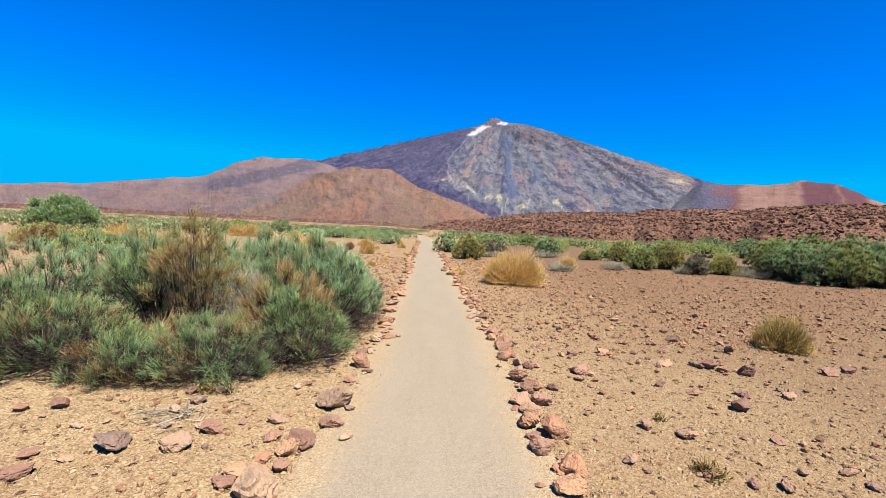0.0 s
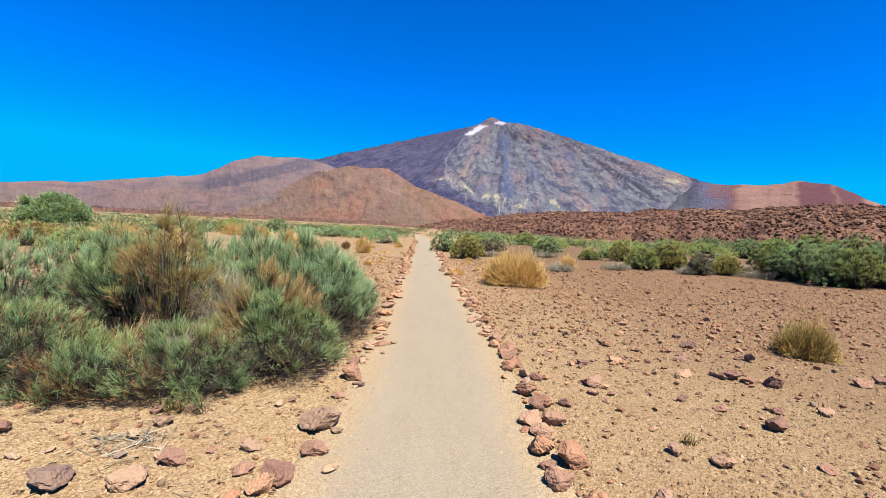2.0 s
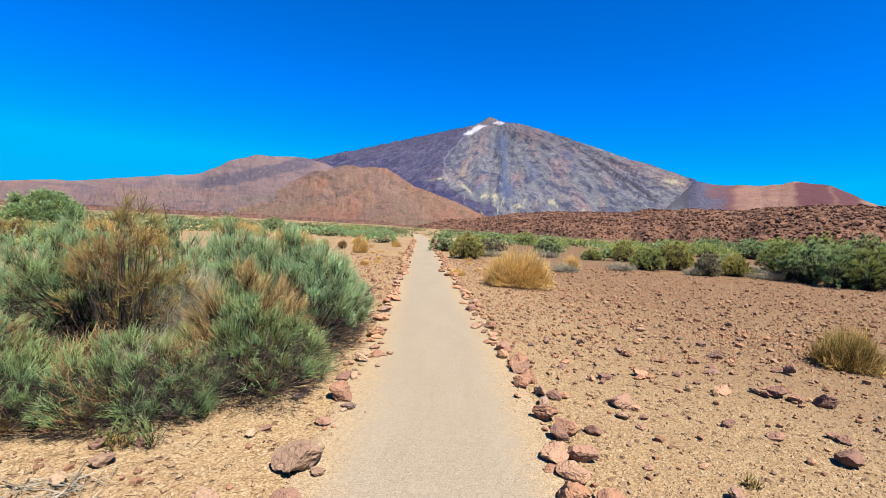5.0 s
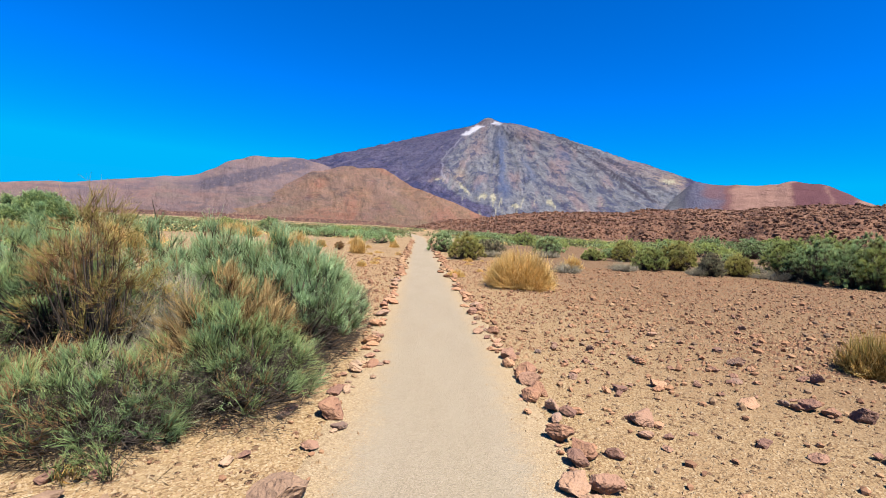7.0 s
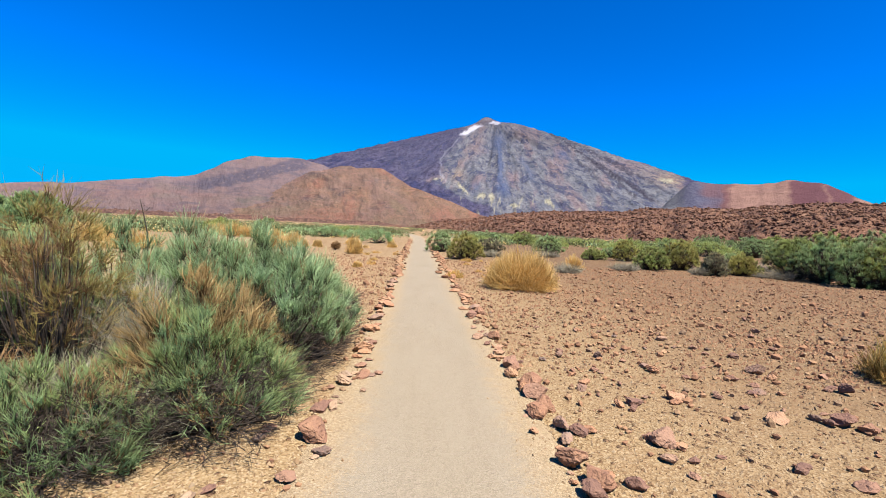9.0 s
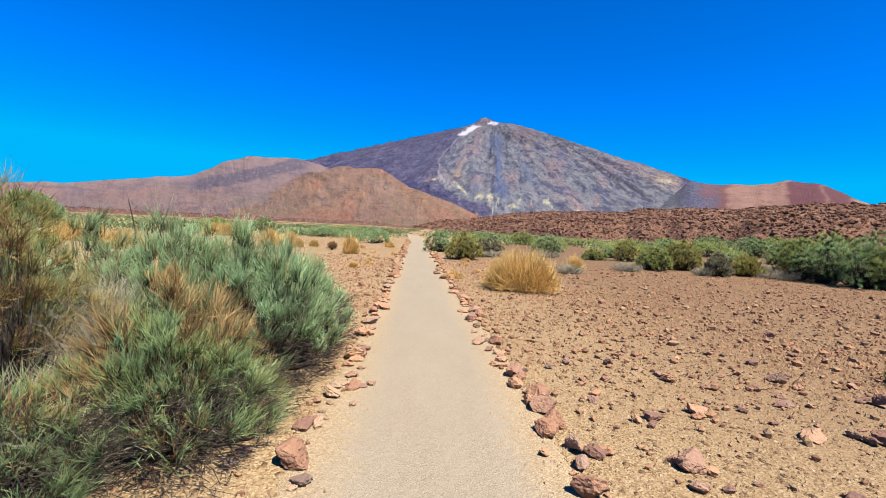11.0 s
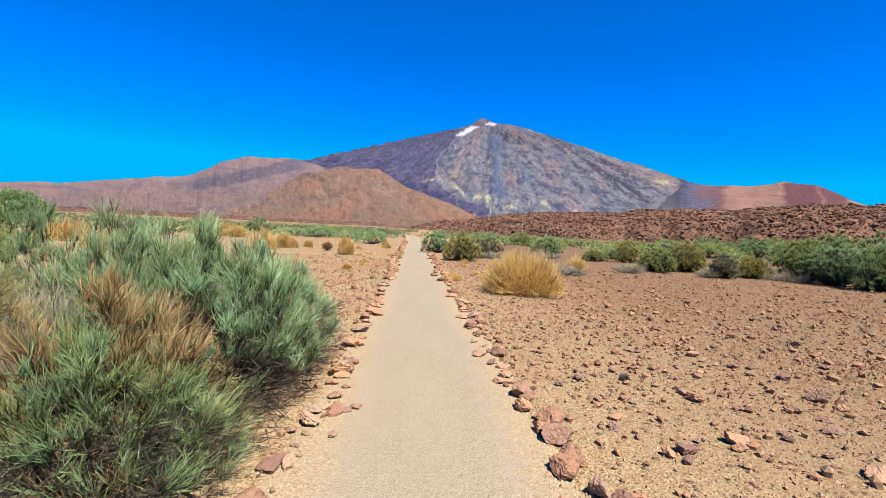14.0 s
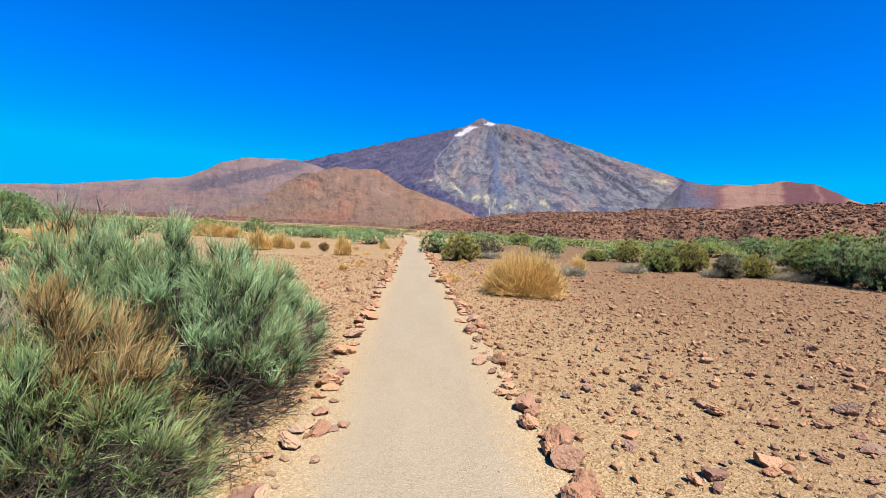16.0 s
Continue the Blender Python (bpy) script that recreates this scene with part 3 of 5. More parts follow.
def ridge_zones(X, Y, Z):
    a, e = np.degrees(np.arctan2(X, Y)), np.degrees(np.arctan2(Z, np.hypot(X, Y)))
    n = fbm(a / 1.6, e / 0.5, 99, 5, 0.6)
    # a dark tongue of old lava climbs towards the crest
    dark = step(0.85, 0.5, np.abs(e - 3.5 - 0.33 * (a + 28.4) + 0.5 * n)) * step(-30.5, -28.5, a + n) * step(-16, -18, a)
    dark = np.maximum(dark, 0.55 * step(0.15, 0.4, fbm(a / 2.5, e / 0.35, 100, 5, 0.6)))
    green = 0.8 * step(0.1, 0.4, fbm(a / 4, e / 0.5, 102, 4)) * step(4.6, 3.2, e)
    red = 0.7 * step(-0.1, 0.4, fbm(a / 4, e / 0.9, 103, 4)) * step(5.0, 3.6, e)
    return green, dark, red, step(2.2, 4.2, e + 0.6 * n)


def view_vector(k):
    """Bearing and height over distance, for patches shaped to look even in the camera's view."""
    sp = k.n.new("ShaderNodeSeparateXYZ")
    k.l.new(k.pos, sp.inputs[0])
    x, y, z = sp.outputs
    r = k.math("SQRT", k.math("ADD", k.math("MULTIPLY", x, x), k.math("MULTIPLY", y, y)))
    cv = k.n.new("ShaderNodeCombineXYZ")
    k.l.new(k.math("MULTIPLY", k.math("ARCTAN2", x, y), 1500.0), cv.inputs[0])
    k.l.new(k.math("MULTIPLY", k.math("DIVIDE", z, r), 1900.0), cv.inputs[1])
    return cv.outputs[0]


def pumice_material(name, far):
    k = Mat(name, 0.95, 0.05)
    green, dark, red, violet = k.attr("zones")
    v = view_vector(k)
    n1, n2, n3 = k.noise(0.012, 7, 0.68, v), k.noise(0.05, 5, 0.75, v), k.noise(0.0045, 4, 0.6, v)
    c = k.mix(k.grey(n1, 0.40, 0.60), (0.170, 0.105, 0.072), (0.340, 0.205, 0.130))
    c = k.mix(k.math("MULTIPLY", red, 0.7), c, (0.34, 0.135, 0.098))
    c = k.mix(k.math("MULTIPLY", k.grey(n2, 0.52, 0.60), 0.6), c, (0.38, 0.24, 0.155))
    grey = k.mix(k.grey(n1, 0.4, 0.6), (0.130, 0.108, 0.125), (0.250, 0.185, 0.180))
    c = k.mix(k.math("MULTIPLY", violet, 0.75), c, grey)
    c = k.mix(k.math("MULTIPLY", k.grey(n3, 0.50, 0.62), 0.65), c, grey)
    c = k.mix(k.math("MULTIPLY", green, 0.7), c, (0.165, 0.165, 0.092))
    strata = k.noise(0.03, 6, 0.72, k.scaled(0.3, 1.0, 1.0, v), 0.5)
    c = k.mix(k.math("MULTIPLY", k.grey(strata, 0.52, 0.58), 0.55), c, (0.125, 0.115, 0.085))
    c = k.mix(k.math("MULTIPLY", k.grey(strata, 0.46, 0.40), 0.4), c, (0.42, 0.235, 0.175))
    c = k.mix(dark, c, (0.07, 0.062, 0.09))
    rill = k.noise(0.045, 6, 0.7, k.scaled(1.0, 0.55, 1.0, v), 0.8)
    c = k.mix(k.math("MULTIPLY", k.grey(rill, 0.52, 0.60), 0.4), c, (0.085, 0.062, 0.062))
    c = k.mix(k.math("MULTIPLY", k.grey(k.noise(0.09, 5, 0.75, v), 0.54, 0.62), 0.45), c, (0.42, 0.27, 0.19))
    k.bump(rill, 0.8, 16)
    # single shrubs on the slope
    for size, reach, cut in ((0.34, 0.36, 0.30), (0.2, 0.30, 0.36)):
        dot = k.voronoi(size, "Distance", v)
        f = k.math("MULTIPLY", k.ramp(dot, [(0.12, (1, 1, 1)), (reach, (0, 0, 0))]), k.grey(k.noise(0.011, 4, 0.6, v), cut, cut + 0.14))
        c = k.mix(k.math("MULTIPLY", f, 0.6), c, (0.0574, 0.064, 0.041))
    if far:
        # distance haze, put into the ridge's own colour
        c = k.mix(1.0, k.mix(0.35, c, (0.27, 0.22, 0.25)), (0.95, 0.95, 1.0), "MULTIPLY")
    k.bump(k.noise(0.02, 7, 0.75, k.scaled(1, 0.4, 1)), 1.0, 22)
    k.bump(n2, 0.7, 8)
    return k.color(c)


def west_ridge_height(X, Y):
    a, r = np.degrees(np.arctan2(X, Y)), np.hypot(X, Y)
    el = np.interp(a, [-66, -45, -40, -36, -29, -26.5, -23.8, -21, -17.6, -13, -6], [1.6, 2.3, 2.95, 3.6, 4.9, 6.4, 7.4, 7.7, 7.7, 6.7, 3.0])
    el = el + 0.10 * vnoise(a / 1.3, a * 0, 91)
    prof = np.clip((r - 750) / 2250, 0, 1) ** 1.1 * (1 - 0.3 * step(3000, 3600, r))
    return 3000 * np.tan(np.radians(el)) * prof + 8 * fbm(X / 120, Y / 120, 92, 4) * step(0.1, 0.4, prof) - 12


def red_hill_height(X, Y):
    a, r = np.degrees(np.arctan2(X, Y)), np.hypot(X, Y)
    el = (6.15 * step(21.8, 29.4, a) + 0.3 * np.exp(-((a - 29.2) / 1.3) ** 2)) * (1 - 0.34 * step(39.5, 44.5, a)) * step(64, 44, a) + 0.3 * np.exp(-((a - 37.7) / 1.1) ** 2) + 0.05 * vnoise(a / 0.7, a * 0, 95)
    prof = step(1300, 2300, r) * (1 - 0.3 * step(2300, 2800, r))
    g = np.abs(vnoise(a / 1.2, r / 700, 96)) * 4 * prof
    return 2300 * np.tan(np.radians(el)) * prof - g * step(2250, 1900, r) + 4 * fbm(X / 80, Y / 80, 97, 4) * prof - 6


def red_zones(X, Y, Z):
    a, r = np.degrees(np.arctan2(X, Y)), np.hypot(X, Y)
    n = fbm(X / 90, Y / 90, 98, 4)
    violet = np.maximum(step(1.7, 1.1, np.abs(a - 39.2 + 0.6 * n)), step(40.3, 41.0, a + 0.7 * n) * step(43.2, 42.4, a + 0.5 * n))
    dark = step(32.2, 31.5, a + 0.7 * n)
    violet = np.maximum(violet, 0.8 * step(33.0, 32.2, a + 0.6 * n))
    return violet, dark, step(0.0, 0.5, n), step(29.4, 30.6, a + 0.8 * n) * step(1750, 1950, r + 200 * n), step(28.6, 27.2, a + 0.4 * n), n * 0, n * 0, n * 0 + 1


def red_material():
    k = Mat("red_cinder_hill", 0.95, 0.05)
    violet, dark, pale, rust = k.attr("zones")
    n1, n2 = k.noise(0.03, 6, 0.65), k.noise(0.12, 4, 0.7)
    c = k.mix(k.grey(n1, 0.35, 0.68), (0.265, 0.150, 0.125), (0.360, 0.212, 0.172))
    c = k.mix(k.math("MULTIPLY", pale, 0.3), c, (0.395, 0.235, 0.179))
    c = k.mix(k.math("MULTIPLY", violet, 0.9), c, (0.13, 0.055, 0.07))
    c = k.mix(k.math("MULTIPLY", dark, 0.95), c, k.mix(k.grey(n2, 0.4, 0.62), (0.06, 0.07, 0.13), (0.17, 0.165, 0.22)))
    c = k.mix(k.math("MULTIPLY", k.math("MULTIPLY", dark, rust), 0.8), c, (0.18, 0.095, 0.105))
    c = k.mix(k.attr("zones_more")[0], c, k.mix(k.grey(n2, 0.4, 0.62), (0.15, 0.16, 0.19), (0.30, 0.29, 0.31)))
    k.bump(n1, 0.9, 12)
    k.bump(n2, 0.8, 5)
    return k.color(c)


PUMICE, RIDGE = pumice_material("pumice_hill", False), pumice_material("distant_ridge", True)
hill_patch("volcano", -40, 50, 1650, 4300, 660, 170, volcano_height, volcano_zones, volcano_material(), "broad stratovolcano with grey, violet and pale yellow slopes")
hill_patch("pumice_hill", -62, 13, 620, 2500, 430, 120, pumice_hill_height, pumice_zones, PUMICE, "low rounded tan pumice hill with sparse scrub", "hill")
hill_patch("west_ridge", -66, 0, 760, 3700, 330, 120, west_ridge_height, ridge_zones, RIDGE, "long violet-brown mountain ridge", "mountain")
hill_patch("red_hill", 20, 66, 1250, 2900, 330, 120, red_hill_height, red_zones, red_material(), "flat-topped brick-red cinder hill with violet patches", "hill")


# stones
def rock_mesh(name, seed, subdiv, mat, cuts=11):
    rng = np.random.default_rng(seed)
    bm = bmesh.new()
    bmesh.ops.create_icosphere(bm, subdivisions=subdiv, radius=0.5)
    v = np.array([p.co[:] for p in bm.verts])
    f = np.array([[p.index for p in q.verts] for q in bm.faces])
    bm.free()
    for _ in range(cuts):
        d = unit(rng.normal(size=3))
        off = rng.uniform(0.22, 0.42)
        over = v @ d - off
        v = v - np.where(over > 0, over, 0)[:, None] * d * 0.96
    d = unit(v)
    v *= 1 + 0.11 * fbm(d[:, 0:1] * 2.3 + 7 * seed % 31, d[:, 1:2] * 2.3 + d[:, 2:3] * 1.9, seed, 3)
    v *= 1 + (0.15 if subdiv > 2 else 0) * fbm(d[:, 0:1] * 6.3, d[:, 1:2] * 6.3 + d[:, 2:3] * 5.1, seed + 5, 3)
    v += (0.02 if subdiv < 4 else 0.006) * rng.normal(size=v.shape)
    v[:, :2] *= 1 - 0.30 * step(0.0, -0.34, v[:, 2:3])
    v *= np.array([rng.uniform(0.95, 1.25), rng.uniform(0.75, 1.0), rng.uniform(0.66, 0.9)])
    v /= np.ptp(v[:, 0])
    return mesh_np(name, v, f, mat, False)


ROCKS, SMALL = {}, {}
for kind, mat in (("dark", STONE), ("red", RED_STONE), ("pale", PALE_STONE)):
    ROCKS[kind] = [rock_mesh("stone", 100 + i, 4, mat) for i in range(9)]
    SMALL[kind] = [rock_mesh("stone", 200 + i, 3, mat) for i in range(8)]


def stone(x, y, size, seed, label, group, meshes, flat=0.8, turn=None):
    rng = random.Random(seed)
    me = meshes[rng.randrange(len(meshes))]
    sx, sz = size, size * rng.uniform(0.8, 1.1) * flat
    ob = new("stone", me)
    turn = rng.uniform(0, 360) if turn is None else turn
    low = 0.5 * 0.72 * sz
    z = float(ground_z(x, y)) + low * rng.uniform(0.45, 0.75)
    ob.matrix_world = pose(x, y, z, rng.uniform(-14, 14), rng.uniform(-14, 14), turn) @ Matrix.Diagonal((sx, sx * rng.uniform(0.85, 1.1), sz, 1))
    return tagged(ob, label, "stone", group)


# x, y, width
TAN_LEFT = [(-0.89, 3.81, 0.29), (-0.64, 3.20, 0.14), (-1.36, 4.20, 0.12), (-0.87, 2.64, 0.08), (-1.01, 2.46, 0.29), (-1.80, 3.25, 0.14), (-2.09, 3.71, 0.15), (-1.80, 2.91, 0.21), (-2.38, 2.69, 0.10), (-2.05, 3.22, 0.09), (-1.96, 3.23, 0.06), (-3.09, 3.28, 0.08), (-2.53, 3.23, 0.07), (-1.76, 3.00, 0.07), (-0.92, 6.06, 0.19), (-0.80, 4.67, 0.07), (-0.94, 6.24, 0.14), (-0.91, 5.71, 0.08)]
BROWN_LEFT = [(-0.82, 3.42, 0.18), (-0.74, 3.74, 0.10), (-0.90, 4.43, 0.13), (-1.29, 4.29, 0.09), (-0.95, 3.09, 0.21), (-1.27, 3.41, 0.14), (-1.51, 3.34, 0.08), (-0.97, 2.74, 0.13), (-1.68, 3.19, 0.17), (-2.15, 3.48, 0.15), (-2.25, 3.90, 0.12), (-2.03, 4.00, 0.11), (-2.22, 2.90, 0.23), (-2.69, 3.14, 0.11), (-3.10, 3.47, 0.17), (-2.65, 2.72, 0.12), (-2.50, 2.49, 0.17), (-1.26, 4.91, 0.13), (-0.97, 5.44, 0.14), (-0.77, 4.75, 0.12), (-1.25, 5.06, 0.12), (-0.87, 5.46, 0.14), (-1.01, 5.92, 0.10), (-0.70, 6.29, 0.11), (-0.90, 7.32, 0.17), (-1.12, 8.36, 0.15), (-0.63, 6.36, 0.10), (-0.80, 6.80, 0.09), (-0.87, 7.52, 0.13), (-0.70, 5.88, 0.10), (-0.93, 5.54, 0.12)]
RED_LEFT = [(-0.88, 4.94, 0.26), (-1.00, 2.95, 0.17), (-1.19, 3.13, 0.15), (-1.12, 2.80, 0.16), (-1.08, 2.66, 0.17), (-1.23, 2.65, 0.13), (-1.24, 2.52, 0.13), (-3.39, 3.41, 0.15), (-0.77, 6.28, 0.19), (-0.94, 7.20, 0.24), (-0.85, 6.56, 0.14), (-0.94, 6.89, 0.14), (-0.88, 7.07, 0.17)]
RIGHT_ROW = [(0.98, 5.30, 0.19), (1.11, 5.21, 0.16), (0.89, 4.75, 0.22), (1.02, 4.53, 0.18), (0.82, 4.09, 0.19), (0.99, 4.08, 0.22), (0.81, 3.59, 0.21), (1.01, 3.44, 0.24), (0.82, 3.37, 0.11), (0.85, 3.15, 0.17), (1.01, 2.89, 0.20), (0.95, 2.67, 0.22), (1.12, 4.62, 0.10), (0.94, 4.39, 0.17), (0.85, 4.17, 0.12), (0.90, 3.82, 0.24), (0.96, 5.06, 0.15), (1.24, 4.50, 0.14), (1.19, 5.23, 0.11)]
RIGHT_ROW_FAR = [(0.54, 8.01, 0.17), (0.78, 8.05, 0.22), (0.80, 6.81, 0.19), (0.92, 6.16, 0.22), (0.85, 5.48, 0.22), (0.83, 6.07, 0.18), (0.52, 9.51, 0.20), (0.71, 9.80, 0.21), (0.63, 7.12, 0.14), (0.76, 6.49, 0.18), (0.93, 5.75, 0.13), (0.49, 8.09, 0.10), (0.68, 8.20, 0.12), (0.82, 8.34, 0.10), (0.64, 7.72, 0.12), (0.74, 7.31, 0.13), (0.82, 6.95, 0.15), (0.84, 6.69, 0.17), (0.91, 5.95, 0.19), (0.94, 5.65, 0.19)]
FIELD_NEAR = [(2.43, 2.82, 0.19), (2.20, 2.83, 0.13), (1.95, 2.90, 0.14), (3.09, 2.92, 0.13), (1.55, 2.94, 0.07), (2.70, 3.05, 0.11), (1.48, 3.09, 0.16), (3.06, 3.09, 0.18), (2.91, 3.25, 0.08), (3.51, 3.36, 0.08), (2.14, 3.53, 0.22), (2.89, 3.54, 0.14), (1.85, 3.68, 0.17), (2.05, 3.89, 0.08), (1.87, 4.08, 0.11), (3.00, 4.22, 0.29), (3.30, 4.59, 0.15), (2.77, 4.60, 0.17), (3.80, 4.63, 0.16), (1.67, 4.64, 0.10), (3.27, 4.68, 0.12), (2.47, 4.76, 0.17), (1.61, 4.83, 0.16), (1.79, 4.84, 0.10), (3.85, 4.86, 0.12), (2.03, 4.92, 0.09), (1.80, 5.03, 0.11), (1.70, 5.09, 0.25)]
FIELD_MIDDLE = [(1.62, 5.14, 0.16), (3.85, 5.41, 0.24), (3.60, 5.47, 0.18), (3.38, 5.58, 0.17), (5.04, 5.59, 0.22), (3.49, 5.60, 0.37), (2.93, 5.61, 0.21), (3.34, 5.68, 0.16), (1.73, 5.70, 0.12), (5.37, 5.71, 0.19), (1.65, 5.79, 0.14), (3.52, 5.81, 0.10), (1.80, 5.85, 0.15), (2.83, 5.87, 0.11), (2.23, 5.92, 0.16), (1.98, 6.02, 0.08), (1.54, 6.04, 0.08), (2.34, 6.05, 0.12), (2.27, 6.05, 0.20), (2.75, 6.12, 0.12), (1.43, 6.20, 0.16), (2.79, 6.22, 0.11), (3.49, 6.28, 0.09), (3.20, 6.29, 0.10), (3.29, 6.30, 0.15), (4.23, 6.39, 0.24), (1.52, 6.39, 0.13), (1.89, 6.40, 0.10)]
FIELD_FAR = [(4.13, 6.45, 0.17), (3.38, 6.52, 0.13), (1.47, 6.66, 0.11), (3.27, 6.71, 0.18), (2.76, 6.72, 0.12), (1.82, 6.76, 0.09), (3.79, 6.82, 0.19), (1.52, 6.82, 0.10), (1.77, 6.85, 0.13), (4.41, 6.86, 0.18), (2.46, 6.91, 0.20), (3.74, 7.01, 0.22), (2.46, 7.07, 0.17), (3.18, 7.11, 0.10), (3.40, 7.19, 0.12), (1.49, 7.33, 0.19), (2.00, 7.38, 0.21), (3.56, 7.71, 0.13), (3.02, 7.75, 0.12), (2.84, 7.91, 0.09), (3.54, 7.99, 0.17), (4.80, 8.15, 0.15), (3.31, 8.45, 0.20), (2.14, 8.79, 0.14), (5.29, 9.24, 0.22), (5.93, 10.42, 0.18)]
EDGE, SIDE, FIELD = "stones edging the path", "stones beside the shrubs", "stones on the gravel field"
k = 0
for rows, kind, colour, flat in ((TAN_LEFT, "pale", "pale tan", 0.85), (BROWN_LEFT, "dark", "grey-brown", 0.9), (RED_LEFT, "red", "reddish", 0.9), (RIGHT_ROW, "red", "reddish-brown", 1.1), (RIGHT_ROW_FAR, "red", "reddish-brown", 1.1), (FIELD_NEAR, "dark", "dark brown", 1.0), (FIELD_MIDDLE, "dark", "dark brown", 1.0), (FIELD_FAR, "dark", "dark brown", 1.0)):
    for x, y, s in rows:
        k += 1
        where, grp = ("lava stone lying on the gravel field", FIELD) if x > 1.3 else ("lava stone edging the sandy footpath", EDGE) if x > -1.05 else ("lava stone lying on sand beside the shrubs", SIDE)
        tone = kind if k % 4 else ("dark" if kind == "red" else "red" if kind == "dark" and x > 0 else "pale")
        s = min(0.8 * s, 0.19) if x > 1.3 else s
        stone(x, y, s, 1000 + k, f"{colour} {where}", grp, (ROCKS if s > 0.16 else SMALL)[tone], flat)
placed = np.array(TAN_LEFT + BROWN_LEFT + RED_LEFT + RIGHT_ROW + RIGHT_ROW_FAR + FIELD_NEAR + FIELD_MIDDLE + FIELD_FAR)

# smaller stones between those of the row
frng = np.random.default_rng(6)
for side, y0, y1, gap in ((1, 2.6, 10.2, 0.13), (-1, 5.4, 8.4, 0.2)):
    y = y0
    while y < y1:
        x = float(path_centre(y)) + side * (float(path_half(y)) + 0.17 + frng.normal() * 0.07)
        if np.hypot(placed[:, 0] - x, placed[:, 1] - y).min() > 0.1:
            k += 1
            stone(x, y, float(frng.uniform(0.05, 0.14)), 1000 + k, "reddish-brown lava stone edging the sandy footpath", "stones edging the path", SMALL["red" if side > 0 else "pale"])
        y += gap * float(frng.uniform(0.6, 1.4))

# the rows go on along the path
rng = np.random.default_rng(7)
for side in (-1, 1):
    y = 8.2 if side < 0 else 10.2
    while y < 15:
        x = float(path_centre(y)) + side * (float(path_half(y)) + 0.16 + rng.normal() * 0.07)
        k += 1
        stone(x, y, float(rng.uniform(0.10, 0.27)), 1000 + k, "reddish-brown lava stone edging the sandy footpath", "stones edging the path", SMALL["red"])
        y += float(rng.uniform(0.14, 0.42))


def scatter_rocks(name, n, sample, sizes, seed, mat, label, category, subdiv=1, sink=0.3, tall=(0.5, 1.0), cap=None, lift=0.2):
    """Many stones that nobody could count, as one mesh."""
    rg = np.random.default_rng(seed)
    kinds = [rock_mesh("tmp", seed + 10 + i, subdiv, mat, 9) for i in range(6)]
    shapes = []
    for me in kinds:
        v = np.array([p.co[:] for p in me.vertices])
        f = np.array([list(p.vertices) for p in me.polygons])
        shapes.append((v, f))
        bpy.data.meshes.remove(me)
    x, y = sample(rg, n)
    n = len(x)
    s = sizes(rg, n)
    if cap:
        s = np.minimum(s, cap(x, y))
    z = ground_z(x, y) if name != "lava_blocks" else sink(x, y)
    V, F, o = [], [], 0
    for j in range(6):
        pick = np.arange(n) % 6 == j
        m = pick.sum()
        v, f = shapes[j]
        a = rg.uniform(0, 2 * np.pi, m)
        tilt = rg.uniform(-0.35, 0.35, m)
        sc = s[pick][:, None, None] * np.stack([rg.uniform(0.8, 1.2, m), rg.uniform(0.8, 1.2, m), rg.uniform(*tall, m)], -1)[:, None, :]
        w = v[None] * sc
        ct, st = np.cos(tilt)[:, None], np.sin(tilt)[:, None]
        w = np.stack([w[..., 0], w[..., 1] * ct - w[..., 2] * st, w[..., 1] * st + w[..., 2] * ct], -1)
        ca, sa = np.cos(a)[:, None], np.sin(a)[:, None]
        w = np.stack([w[..., 0] * ca - w[..., 1] * sa, w[..., 0] * sa + w[..., 1] * ca, w[..., 2]], -1)
        w += np.stack([x[pick], y[pick], z[pick] + s[pick] * lift], -1)[:, None, :]
        V.append(w.reshape(-1, 3))
        F.append((f[None] + (np.arange(m) * len(v))[:, None, None] + o).reshape(-1, 3))
        o += m * len(v)
    ob = new(name, mesh_np(name, np.concatenate(V), np.concatenate(F), mat, False))
    return tagged(ob, label, category, kind="stuff")


def off_path(x, y, gap):
    return np.abs(x - path_centre(y)) > path_half(y) + gap


def field_sample(rg, n):
    r = 2.0 * (24 / 2.0) ** (rg.uniform(0, 1, n * 3) ** 0.62)
    a = np.radians(rg.uniform(-58, 58, n * 3))
    x, y = r * np.sin(a), r * np.cos(a) - 0.2
    right = x > path_centre(y)
    keep = off_path(x, y, 0.08) & (rg.uniform(0, 1, n * 3) < np.where(right, (0.05 + 0.09 * (fbm(x * 0.5, y * 0.5, 41, 2) > 0) + 0.9 * step(5.5, 10, y) * (0.45 + 0.75 * step(-0.35, 0.3, fbm(x * 0.7, y * 0.7, 43, 3)))), 0.08 + 0.7 * step(5, 10, y)))
    return x[keep][:n], y[keep][:n]


for x, y, s in zip(*field_sample(np.random.default_rng(77), 420), np.clip(np.random.default_rng(78).lognormal(-2.5, 0.4, 420), 0.05, 0.2)):
    if 2.3 < y < 9 and np.hypot(placed[:, 0] - x, placed[:, 1] - y).min() > 0.12 and (x > 0 or y > 8):
        k += 1
        stone(float(x), float(y), 0.85 * float(s), 1000 + k, "dark brown lava stone lying on the gravel field", "stones on the gravel field", SMALL["dark"], 1.1)
scatter_rocks("field_stones", 17000, field_sample, lambda rg, n: np.clip(rg.lognormal(-3.5, 0.60, n), 0.012, 0.13), 300, PEBBLE, "scattered reddish-brown lava stones on sandy ground", "stones", 1, 0.3, (0.9, 1.4), lambda x, y: 0.012 + 0.009 * np.hypot(x, y))


